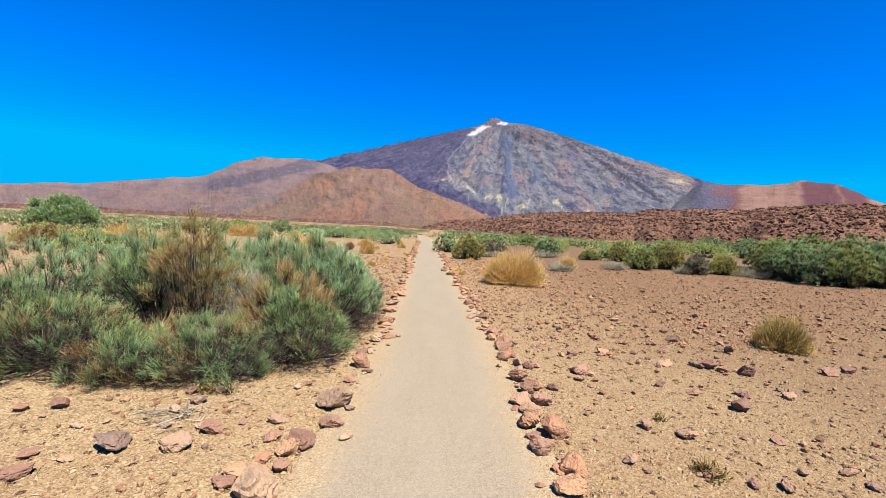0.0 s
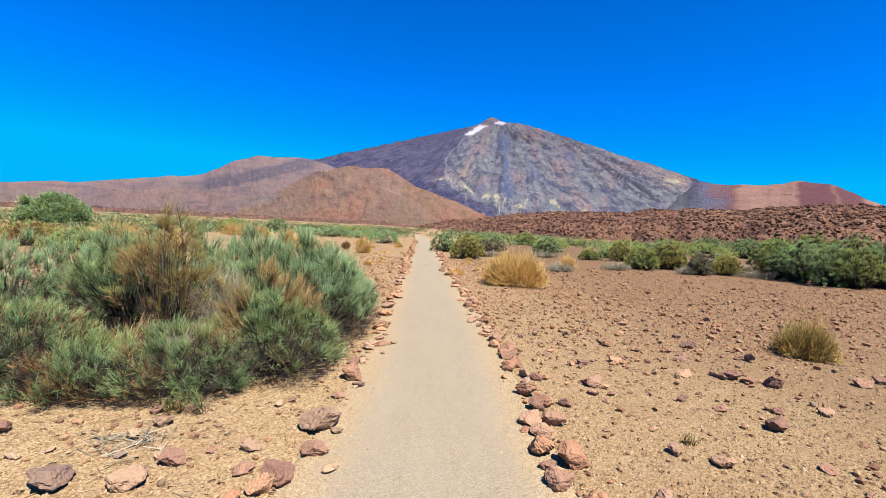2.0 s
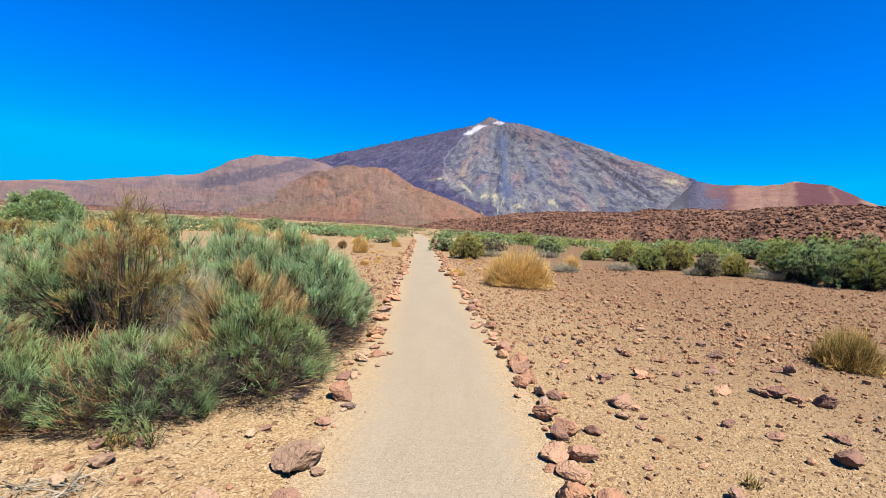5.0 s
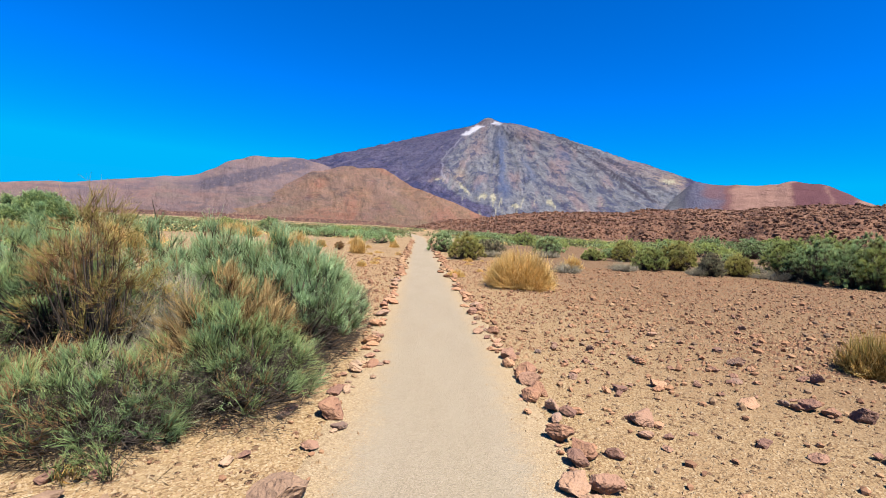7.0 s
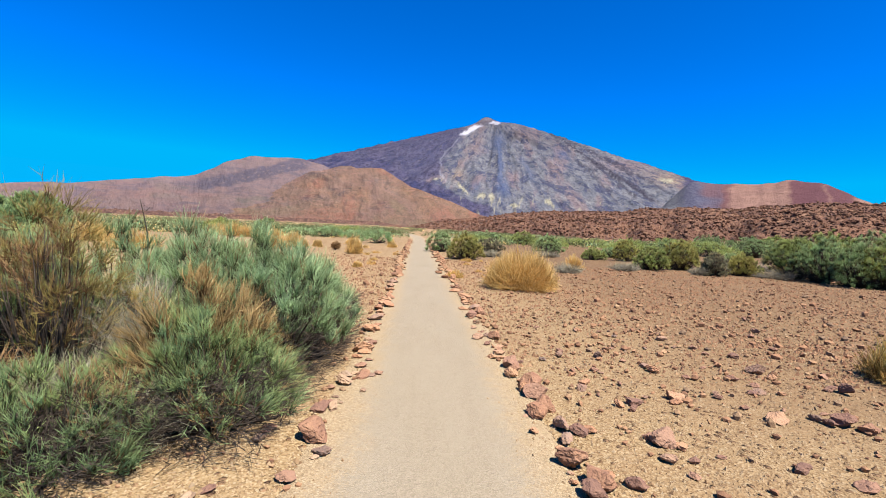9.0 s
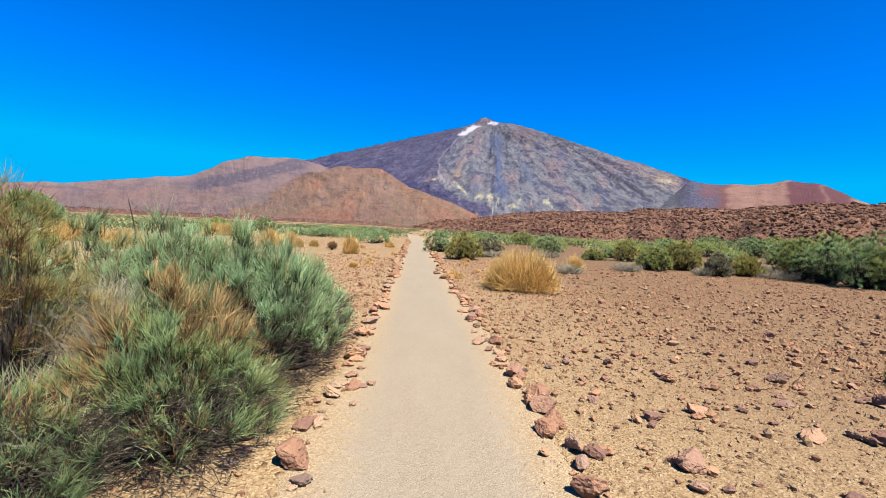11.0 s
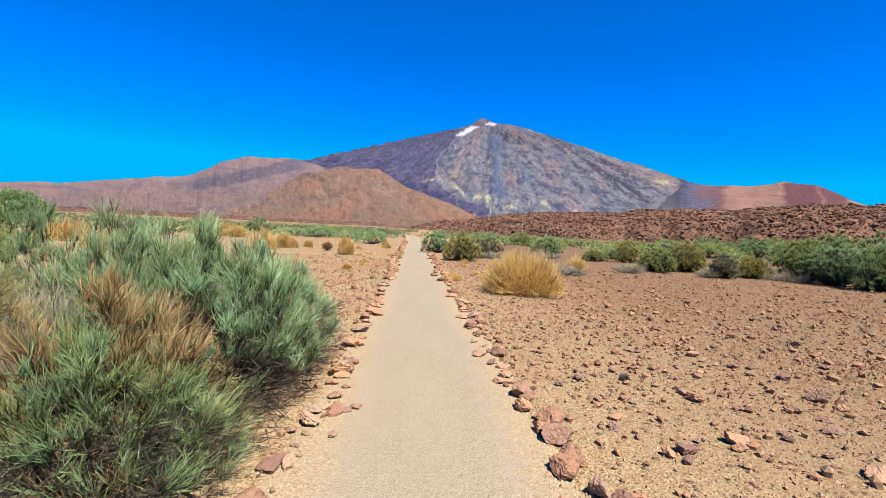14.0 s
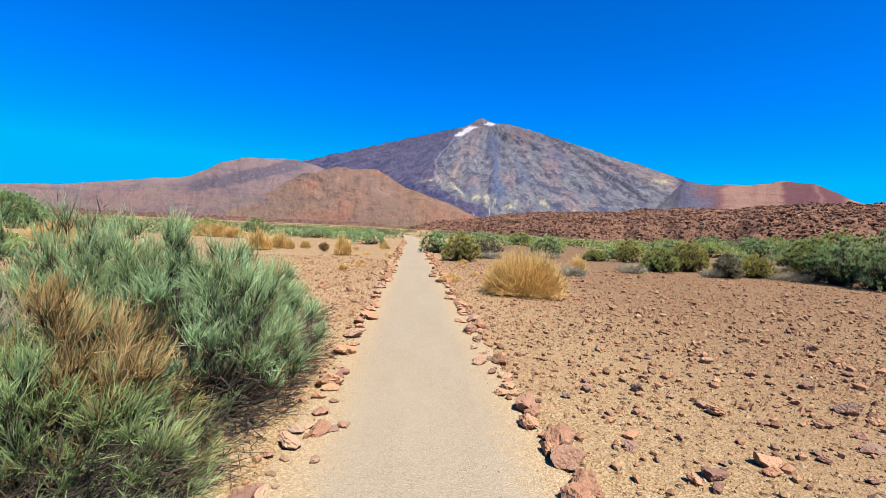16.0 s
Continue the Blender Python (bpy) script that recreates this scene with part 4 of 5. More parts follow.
def row_sample(rg, n):
    y = rg.uniform(15, 48, n)
    side = np.where(rg.uniform(0, 1, n) < 0.5, -1, 1)
    return path_centre(y) + side * (path_half(y) + 0.18 + 0.1 * rg.normal(size=n)), y


scatter_rocks("row_stones", 420, row_sample, lambda rg, n: rg.uniform(0.09, 0.26, n), 320, PEBBLE, "reddish-brown stones lining the path farther on", "stones", 2, 0.3, (0.7, 1.1))


def gravel_sample(rg, n):
    x, y = rg.uniform(-3.6, 6.5, n * 2), 2.0 + 8.5 * rg.uniform(0, 1, n * 2) ** 1.5
    keep = off_path(x, y, -0.08 + 0.2 * rg.uniform(-1, 1, n * 2))
    return x[keep][:n], y[keep][:n]


def grit_scatter(name, n, sample, sizes, seed, mat, label, category):
    rg = np.random.default_rng(seed)
    x, y = sample(rg, n)
    n = len(x)
    s = sizes(rg, n)
    base = np.array([(1, 0, -0.25), (0, 1, -0.25), (-1, 0, -0.25), (0, -1, -0.25), (0, 0, 1.0)]) * 0.5
    f = np.array([(0, 1, 4), (1, 2, 4), (2, 3, 4), (3, 0, 4)])
    w = base[None] * s[:, None, None] * rg.uniform(0.65, 1.3, (n, 5, 1)) + (0.12 * s)[:, None, None] * rg.normal(size=(n, 5, 3))
    a = rg.uniform(0, 6.3, n)[:, None]
    w = np.stack([w[..., 0] * np.cos(a) - w[..., 1] * np.sin(a), w[..., 0] * np.sin(a) + w[..., 1] * np.cos(a), w[..., 2]], -1)
    w += np.stack([x, y, ground_z(x, y) + 0.06 * s], -1)[:, None]
    ob = new(name, mesh_np(name, w.reshape(-1, 3), (f[None] + (np.arange(n) * 5)[:, None, None]).reshape(-1, 3), mat))
    tagged(ob, label, category, kind="stuff")


GRIT = pebble_material("tan_grit")
for node in GRIT.node_tree.nodes:
    if node.type == "VALTORGB" and len(node.color_ramp.elements) > 3:
        for e, c in zip(node.color_ramp.elements, ((0.258, 0.15, 0.0817), (0.37, 0.241, 0.133), (0.464, 0.327, 0.189), (0.568, 0.439, 0.284), (0.284, 0.172, 0.107))):
            e.color = (*c, 1)
grit_scatter("gravel", 60000, gravel_sample, lambda rg, n: np.clip(rg.lognormal(-4.25, 0.42, n), 0.006, 0.04), 400, GRIT, "fine tan gravel strewn over the sand", "gravel")


def rubble_sample(rg, n):
    y = 6.5 + 16 * rg.uniform(0, 1, n * 2) ** 0.8
    x = rg.uniform(-0.55, 0.98, n * 2) * y
    keep = off_path(x, y, 0.12) & ((x > 0) | (y > 9.5)) & (fbm(x * 0.6, y * 0.6, 47, 3) > rg.uniform(-0.9, 0.5, n * 2))
    return x[keep][:n], y[keep][:n]


grit_scatter("field_rubble", 36000, rubble_sample, lambda rg, n: np.clip(rg.lognormal(-3.35, 0.4, n), 0.018, 0.08), 410, PEBBLE, "small reddish-brown rubble covering the field", "rubble")


# lava field
def lava_z(x, y):
    a, r = np.degrees(np.arctan2(x, y)), np.hypot(x, y)
    front = 150 + 70 * step(12, -4, a) - 20 * step(20, 45, a) + 10 * vnoise(a / 2.2, a * 0, 121)
    crest = np.radians(1.35 * step(-4.6, 0.5, a) + 1.3 * step(0, 14, a) + 0.75 * step(14, 30, a) + 0.45 * step(30, 44, a))
    h = 300 * np.tan(crest)
    prof = step(-6, 42, r - front) * 0.42 + 0.58 * step(20, 150, r - front)
    rough = 1.1 * fbm(x / 2.2, y / 4, 122, 4, 0.65) + 1.0 * np.abs(vnoise(x / 13, y / 13, 124))
    return np.where(r > front - 8, h * prof + rough * step(-6, 8, r - front) - 0.3, -0.6)


def lava_material(name, light, deep):
    k = Mat(name, 0.95, 0.08)
    n1, n2 = k.noise(0.05, 5, 0.65), k.noise(0.6, 5, 0.7)
    c = k.mix(k.grey(n1, 0.38, 0.62), deep, light)
    c = k.mix(k.math("MULTIPLY", k.island(), 0.4), c, (0.106, 0.0554, 0.0443))
    c = k.mix(k.math("MULTIPLY", k.grey(n2, 0.5, 0.75), 0.4), c, (0.37, 0.24, 0.157))
    v = view_vector(k)
    chips = k.noise(0.085, 5, 0.8, k.scaled(0.8, 1.0, 1.0, v))
    c = k.mix(k.math("MULTIPLY", k.grey(chips, 0.51, 0.57), 0.75), c, (0.062, 0.036, 0.032))
    c = k.mix(k.math("MULTIPLY", k.grey(k.noise(0.13, 5, 0.8, v), 0.53, 0.61), 0.55), c, (0.43, 0.27, 0.18))
    k.bump(n2, 1.0, 0.9)
    k.bump(chips, 1.0, 0.5)
    return k.color(c)


# the second is the same lava shaded darker, for the sunlit distant strip
LAVA, SHADED_LAVA = lava_material("rough_red_lava", (0.30, 0.150, 0.092), (0.155, 0.072, 0.048)), lava_material("shaded_lava", (0.20, 0.10, 0.075), (0.115, 0.062, 0.05))


def build_lava():
    az, r = np.radians(np.linspace(-7, 64, 420)), 128 + 330 * np.linspace(0, 1, 140) ** 1.25
    R, A = np.meshgrid(r, az, indexing="ij")
    X, Y = R * np.sin(A), R * np.cos(A)
    me = mesh_np("lava_field", np.stack([X, Y, lava_z(X, Y)], -1).reshape(-1, 3), grid_faces(420, 140), LAVA, False)
    tagged(new("lava_field", me), "broad ridge of rough reddish-brown lava rubble", "lava field", kind="structure")

    def sample(rg, n):
        a, rr = np.radians(rg.uniform(-5, 62, n)), 124 + 190 * rg.uniform(0, 1, n) ** 1.3
        x, y = rr * np.sin(a), rr * np.cos(a)
        keep = lava_z(x, y) > 0.2
        return x[keep], y[keep]

    scatter_rocks("lava_blocks", 20000, sample, lambda rg, n: np.clip(rg.lognormal(-0.65, 0.5, n), 0.25, 1.8), 500, LAVA, "jagged red-brown lava blocks covering the ridge", "lava blocks", 1, lava_z, (0.8, 1.4), None, 0.2)


build_lava()

# flat strip of red lava at the foot of the hills
def strip_z(x, y):
    a, r = np.degrees(np.arctan2(x, y)), np.hypot(x, y)
    return -1.0 + (3.4 + 3.4 * fbm(x / 4, y / 9, 131, 5, 0.7)) * step(385, 420, r + 12 * vnoise(a / 2, a * 0, 132)) * step(-3, -9, a)


az, r = np.radians(np.linspace(-62, -2, 420)), np.linspace(370, 660, 60)
R, A = np.meshgrid(r, az, indexing="ij")
X, Y = R * np.sin(A), R * np.cos(A)
tagged(new("lava_strip", mesh_np("lava_strip", np.stack([X, Y, strip_z(X, Y)], -1).reshape(-1, 3), grid_faces(420, 60), SHADED_LAVA, False)), "distant low strip of dark red lava", "lava field", kind="structure")


# plants
def shrub_meshes(seed, R, H, clumps, per, length, width, dry=0.12, up=0.6, rings=3, low=0.1, open_=0.35, fan=0.3, twigs=6, tangle=0, size=0.2, fork=(0.7, 0.7, 0.3), leafy=False, gaps=0.1):
    """Limbs, live sprays, dry sprays and dead twigs of a broom shrub: rounded clumps of upright sprays on an uneven dome."""
    rg = np.random.default_rng(seed)
    # clumps spread evenly over the dome, then shaken
    i = np.arange(clumps) + 0.5
    th = i * 2.399963 + rg.normal(0, 0.22, clumps)
    s = np.clip(low + (1 - low) * (i / clumps) + rg.normal(0, 0.05, clumps), 0.02, 1)
    ph = np.arcsin(s)
    out = np.stack([np.cos(th) * np.cos(ph), np.sin(th) * np.cos(ph), np.sin(ph)], -1)
    keep = rg.uniform(0, 1, clumps) > gaps
    th, out = th[keep], out[keep]
    n = len(th)
    lump = 1 + 0.10 * np.sin(3 * th + seed) + 0.07 * np.sin(7 * th + 2.0 * seed)
    cr = size * rg.uniform(0.75, 1.3, n)
    reach = np.maximum(np.array([R, R, H]) - size * 1.15, 0.06)
    centre = out * reach * np.stack([lump, lump, np.ones(n)], -1) * (1.04 - open_ * rg.uniform(0, 1, n))[:, None]
    centre[:, 2] = np.maximum(centre[:, 2], 0.07 + 0.55 * cr)
    # limbs
    root = np.stack([rg.normal(0, 0.08 * R, n), rg.normal(0, 0.08 * R, n), np.full(n, -0.03)], -1)
    t = np.linspace(0, 1, 5)[None, :, None]
    mid = centre * np.array(fork)
    pts = root[:, None] * (1 - t) ** 2 + 2 * mid[:, None] * t * (1 - t) + centre[:, None] * t * t
    pts[:, 1:4] += rg.normal(0, 0.025 * R, (n, 3, 3))
    rad = (0.016 * R ** 0.7 * rg.uniform(0.6, 1.5, n))[:, None] * np.array([[1.7, 1.2, 0.8, 0.5, 0.2]])
    res = [tubes(pts, rad, 5)]
    # sprays
    patch = vnoise(out[:, 0] * 2.2 + 9, out[:, 2] * 2.2 + out[:, 1] * 1.8, seed + 900)
    share = np.clip(dry * (1 + 2.2 * patch) + 0.15 * dry * rg.normal(size=n), 0.0, 1)
    idx = np.repeat(np.arange(n), per)
    m = len(idx)
    loc = unit(rg.normal(size=(m, 3)) + 0.7 * out[idx] + np.array([0, 0, 0.5]))
    axis = unit(0.75 * loc + 0.35 * out[idx] + np.array([0, 0, up]) + fan * 0.5 * rg.normal(size=(m, 3)))
    foot = centre[idx] + loc * (cr[idx] * rg.uniform(0.05, 0.75, m))[:, None] - axis * length * 0.35
    foot[:, 2] = np.maximum(foot[:, 2], 0.02)
    axis[:, 2] = np.where(foot[:, 2] < 0.12, np.abs(axis[:, 2]), axis[:, 2])
    ln = length * rg.uniform(0.6, 1.25, m)
    wd = width * rg.uniform(0.7, 1.3, m)
    isdry = rg.uniform(0, 1, m) < share[idx]
    for w in (~isdry, isdry):
        if w.sum() < 4:
            res.append(None)
        elif leafy:
            res.append(blades(foot[w], axis[w], ln[w], wd[w], rg, twigs))
        else:
            res.append(sprays(foot[w], axis[w], ln[w], wd[w], rg, twigs, 0.15, rings))
    # dead twigs, dark and massed to stand in for shade below
    q = int(tangle)
    b0 = np.stack([np.clip(rg.normal(0, 0.3 * R, q), -0.5 * R, 0.5 * R), np.clip(rg.normal(0, 0.3 * R, q), -0.5 * R, 0.5 * R), rg.uniform(0.0, 0.45 * H, q)], -1)
    w0 = unit(np.stack([b0[:, 0] * 1.2 / R + 0.6 * rg.normal(size=q), b0[:, 1] * 1.2 / R + 0.6 * rg.normal(size=q), rg.normal(0.15, 0.35, q)], -1))
    l0 = rg.uniform(0.12, 0.32, q) * R
    w0[:, 2] = np.where(b0[:, 2] + w0[:, 2] * l0 < 0.02, np.abs(w0[:, 2]), w0[:, 2])
    res.append(stems(b0, w0, l0, np.full(q, 0.0045 * R ** 0.5), 0.0, 2) if q else None)
    return res


def fan_meshes(seed, R, H, tufts, per, length, width, dry, low, lean, deep, twigs, tangle, airy, rings=3):
    """Limbs, live stems, dry stems and dead twigs of a broom shrub: fans of thin upswept stems that spring from the ends of forked limbs."""
    rg = np.random.default_rng(seed)
    i = np.arange(tufts) + 0.5
    th = i * 2.399963 + rg.normal(0, 0.3, tufts)
    s = np.clip(low + (1 - low) * (i / tufts) + rg.normal(0, 0.06, tufts), 0.0, 1)
    ph = np.arcsin(s)
    out = np.stack([np.cos(th) * np.cos(ph), np.sin(th) * np.cos(ph), np.sin(ph)], -1)
    lump = 1 + 0.10 * np.sin(3 * th + seed) + 0.08 * np.sin(7 * th + 2.0 * seed)
    size = length * rg.uniform(0.7, 1.25, tufts)
    axis = unit(out * np.array([lean, lean, 0.5]) + np.array([0, 0, 0.55]) + 0.22 * rg.normal(size=(tufts, 3)))
    tip = out * np.array([R, R, H]) * np.stack([lump, lump, 1 + 0.12 * vnoise(th * 2, s * 3, seed)], -1) * np.where(rg.uniform(0, 1, tufts) < deep, rg.uniform(0.5, 0.8, tufts), rg.uniform(0.88, 1.04, tufts))[:, None]
    node = tip - axis * (size * 1.05)[:, None] - np.array([0, 0, 0.10]) * size[:, None]
    node[:, 2] = np.maximum(node[:, 2], 0.03)
    # limbs, each forked from the woody base
    stool = 0.035 if low > 0.55 and rings > 2 else 0.10
    root = np.stack([rg.normal(0, stool * R, tufts), rg.normal(0, stool * R, tufts), np.full(tufts, -0.03)], -1)
    t = np.linspace(0, 1, 6)[None, :, None]
    mid = node * (np.array([0.28, 0.28, 0.42]) if stool < 0.05 else np.array([0.62, 0.62, 0.30]))
    pts = root[:, None] * (1 - t) ** 2 + 2 * mid[:, None] * t * (1 - t) + node[:, None] * t * t
    pts[:, 1:5] += rg.normal(0, 0.022 * R, (tufts, 4, 3))
    pts[:, 1:, 2] = np.maximum(pts[:, 1:, 2], 0.015)
    rad = (0.013 * R ** 0.7 * rg.uniform(0.6, 1.6, tufts))[:, None] * np.array([[1.7, 1.3, 1.0, 0.75, 0.5, 0.25]])
    res = [tubes(pts, rad, 4 if rings > 2 else 3)]
    # fans
    patch = vnoise(out[:, 0] * 2.2 + 9, out[:, 2] * 2.2 + out[:, 1] * 1.8, seed + 900)
    share = np.clip(dry * (1 + 2.6 * patch) + 0.2 * dry * rg.normal(size=tufts), 0.0, 1)
    idx = np.repeat(np.arange(tufts), per)
    m = len(idx)
    foot = node[idx] + rg.normal(0, 0.02, (m, 3)) + axis[idx] * (size[idx] * rg.uniform(0, 0.3, m))[:, None]
    way = unit(axis[idx] + airy * rg.normal(size=(m, 3)))
    foot[:, 2] = np.maximum(foot[:, 2], 0.02)
    way[:, 2] = np.where(foot[:, 2] < 0.12, np.abs(way[:, 2]), way[:, 2])
    ln, wd = size[idx] * rg.uniform(0.6, 1.15, m), width * rg.uniform(0.7, 1.3, m)
    isdry = rg.uniform(0, 1, m) < share[idx]
    for w in (~isdry, isdry):
        if w.sum() < 4:
            res.append(None)
            continue
        v0, f0, a0 = stems(foot[w], way[w], ln[w], wd[w], 0.18, rings)
        n = w.sum()
        at = rg.uniform(0.15, 0.8, (n, twigs))
        b = foot[w][:, None] + way[w][:, None] * (ln[w][:, None] * at)[..., None] + np.array([0, 0, 0.18]) * (ln[w][:, None] * at * at)[..., None]
        side = unit(way[w][:, None] + np.array([0, 0, 0.18]) + (0.28 + 0.25 * airy) * rg.normal(size=(n, twigs, 3)))
        sl = (ln[w][:, None] * rg.uniform(0.3, 0.62, (n, twigs))).ravel()
        v1, f1, a1 = stems(b.reshape(-1, 3), side.reshape(-1, 3), sl, np.repeat(wd[w] * 0.85, twigs), 0.12, 2)
        res.append((np.concatenate([v0, v1]), np.concatenate([f0, f1 + len(v0)]), np.concatenate([a0, (at.reshape(-1, 1) + (1 - at.reshape(-1, 1)) * a1.reshape(n * twigs, -1)).ravel()])))
    # dead twigs low in the shrub, added dark to deepen its shade
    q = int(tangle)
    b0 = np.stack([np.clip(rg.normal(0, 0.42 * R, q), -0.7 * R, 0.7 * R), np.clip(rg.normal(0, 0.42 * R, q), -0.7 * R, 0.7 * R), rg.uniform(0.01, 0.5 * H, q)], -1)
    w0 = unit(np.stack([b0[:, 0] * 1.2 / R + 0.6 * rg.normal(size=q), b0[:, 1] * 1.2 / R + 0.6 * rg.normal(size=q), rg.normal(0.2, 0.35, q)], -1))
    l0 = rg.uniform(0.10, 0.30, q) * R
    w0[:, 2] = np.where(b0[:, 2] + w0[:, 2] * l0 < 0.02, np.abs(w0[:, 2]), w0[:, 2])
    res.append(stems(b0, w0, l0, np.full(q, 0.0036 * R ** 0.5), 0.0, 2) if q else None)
    return res


def thicket_shrub(x, y, R, H, seed, live, label, dry=0.12, tufts=130, per=20, length=0.20, width=0.0025, low=0.12, lean=0.75, deep=0.3, twigs=4, tangle=250, airy=0.33, deadmat=None, name="broom_shrub", turn=0.0, group="broom shrubs beside the path", rings=3):
    ob = new(name)
    limbs, green, brown, dead = fan_meshes(seed, R, H, tufts, per, length, width, dry, low, lean, deep, twigs, tangle, airy, rings)
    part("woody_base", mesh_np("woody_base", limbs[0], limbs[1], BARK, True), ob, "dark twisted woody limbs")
    if green:
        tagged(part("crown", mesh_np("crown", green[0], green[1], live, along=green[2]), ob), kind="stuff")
    if brown:
        tagged(part("dry_crown", mesh_np("dry_crown", brown[0], brown[1], deadmat or DRY, along=brown[2]), ob, "dry brown broom stems"), kind="stuff")
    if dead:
        tagged(part("shade_tangle", mesh_np("shade_tangle", dead[0], dead[1], BARK), ob, "dark dead twigs massed for shade below the crown"), kind="stuff")
    ob.matrix_world = pose(x, y, float(ground_z(x, y)), 0, 0, turn)
    return tagged(ob, label, "shrub", group)


def shrub(x, y, R, H, seed, tufts, per, length, width, live, dry=0.12, label="", group="", rings=3, turn=0.0, up=0.6, low=0.1, open_=0.35, deadmat=None, name="broom_shrub", fan=0.3, twigs=6, tangle=0, size=0.2, fork=(0.7, 0.7, 0.3), leafy=False, gaps=0.1):
    ob = new(name)
    limbs, green, brown, dead = shrub_meshes(seed, R, H, tufts, per, length, width, dry, up, rings, low, open_, fan, twigs, tangle, size, fork, leafy, gaps)
    part("woody_base", mesh_np("woody_base", limbs[0], limbs[1], BARK, True), ob)
    if green:
        tagged(part("crown", mesh_np("crown", green[0], green[1], live, along=green[2]), ob), kind="stuff")
    if brown:
        tagged(part("dry_crown", mesh_np("dry_crown", brown[0], brown[1], deadmat or DRY, along=brown[2]), ob, "dry brown broom stems"), kind="stuff")
    if dead:
        tagged(part("shade_tangle", mesh_np("shade_tangle", dead[0], dead[1], BARK), ob, "dark dead twigs massed for shade below the crown"), kind="stuff")
    ob.matrix_world = pose(x, y, float(ground_z(x, y)), 0, 0, turn)
    return tagged(ob, label, "shrub", group)


def tussock(x, y, R, H, seed, n, width, mat, label, group="", name="straw_tussock", stalks=0, strawy=0.0):
    """A dome of stiff grass blades that spring from one base."""
    rg = np.random.default_rng(seed)
    th = rg.uniform(0, 2 * np.pi, n)
    ph = np.arcsin(rg.uniform(0.02, 1, n))
    out = np.stack([np.cos(th) * np.cos(ph), np.sin(th) * np.cos(ph), np.sin(ph)], -1)
    lump = 1 + 0.12 * np.sin(4 * th + seed) + 0.1 * np.sin(9 * th + 3 * seed)
    tip = out * np.array([R, R, H]) * (rg.uniform(0.55, 1.06, n) * lump)[:, None]
    base = np.stack([rg.normal(0, 0.3 * R, n), rg.normal(0, 0.3 * R, n), np.full(n, 0.0)], -1)
    base[:, :2] = np.clip(base[:, :2] * 0.6 + tip[:, :2] * 0.45, -R, R)
    tip[:, 2] = np.maximum(tip[:, 2], 0.05 * H)
    # most blades fork from older ones, well above the base
    high = (rg.uniform(0, 1, n) < 0.7) * rg.uniform(0.3, 0.75, n)
    base = base * (1 - high)[:, None] + tip * np.array([0.95, 0.95, 0.85]) * high[:, None] + (high > 0)[:, None] * rg.normal(0, 0.07 * R, (n, 3)) * np.array([1, 1, 0.3])
    base[:, 2] = np.maximum(base[:, 2], 0.0)
    mid = base * 0.45 + tip * 0.55 + np.array([0, 0, 0.05 * H])
    pts = np.concatenate([base[:, None], mid[:, None], tip[:, None]], 1)
    rad = (width * rg.uniform(0.7, 1.3, n))[:, None] * np.array([[1.0, 0.8, 0.3]])
    ob = new(name)
    vf = tubes(pts, rad)
    tagged(part("crown", mesh_np("crown", vf[0], vf[1], mat, along=vf[2]), ob), kind="stuff")
    if strawy:
        w = rg.uniform(0, 1, n) < strawy
        vf = tubes(pts[w] * np.array([1.02, 1.02, 1.04]), rad[w])
        tagged(part("dry_crown", mesh_np("dry_crown", vf[0], vf[1], STRAW, along=vf[2]), ob, "straw-coloured dry blades"), kind="stuff")
    if stalks:
        b = np.stack([rg.normal(0, 0.2 * R, stalks), rg.normal(0, 0.2 * R, stalks), np.full(stalks, 0.1)], -1)
        way = unit(np.stack([rg.normal(0, 0.3, stalks), rg.normal(0, 0.3, stalks), np.ones(stalks)], -1))
        tagged(part("seed_heads", mesh_np("seed_heads", *stems(b, way, H * rg.uniform(1.0, 1.5, stalks), np.full(stalks, width * 0.6), 0.0)[:2], STRAW), ob, "pale dry flower stalks"), kind="stuff")
    ob.matrix_world = pose(x, y, float(ground_z(x, y)) - 0.01)
    return tagged(ob, label, "grass tussock", group)


THICKET = "broom shrubs beside the path"
# x, y, radius, height, material, dryness, label
BACK = [
    (-2.60, 6.50, 1.00, 1.50, TEAL, 0.10, "blue-green broom shrub beside the footpath"),
    (-1.86, 6.40, 1.04, 1.40, TEAL, 0.06, "grey-green broom shrub overhanging the path's edge"),
    (-1.80, 7.40, 0.92, 1.18, TEAL, 0.03, "blue-green broom shrub beside the footpath"),
    (-3.30, 7.70, 1.06, 1.40, TEAL, 0.05, "blue-green broom shrub beside the footpath"),
    (-3.50, 6.70, 0.85, 1.42, TEAL, 0.06, "blue-green broom shrub beside the footpath"),
    (-3.85, 5.75, 0.90, 1.36, GREEN, 0.15, "grey-green broom shrub beside the footpath"),
    (-4.35, 6.50, 1.00, 1.46, TEAL, 0.10, "blue-green broom shrub beside the footpath"),
    (-5.30, 5.60, 1.00, 1.30, TEAL, 0.08, "blue-green broom shrub beside the footpath"),
    (-5.60, 7.30, 1.10, 1.40, TEAL, 0.08, "blue-green broom shrub beside the footpath"),
]
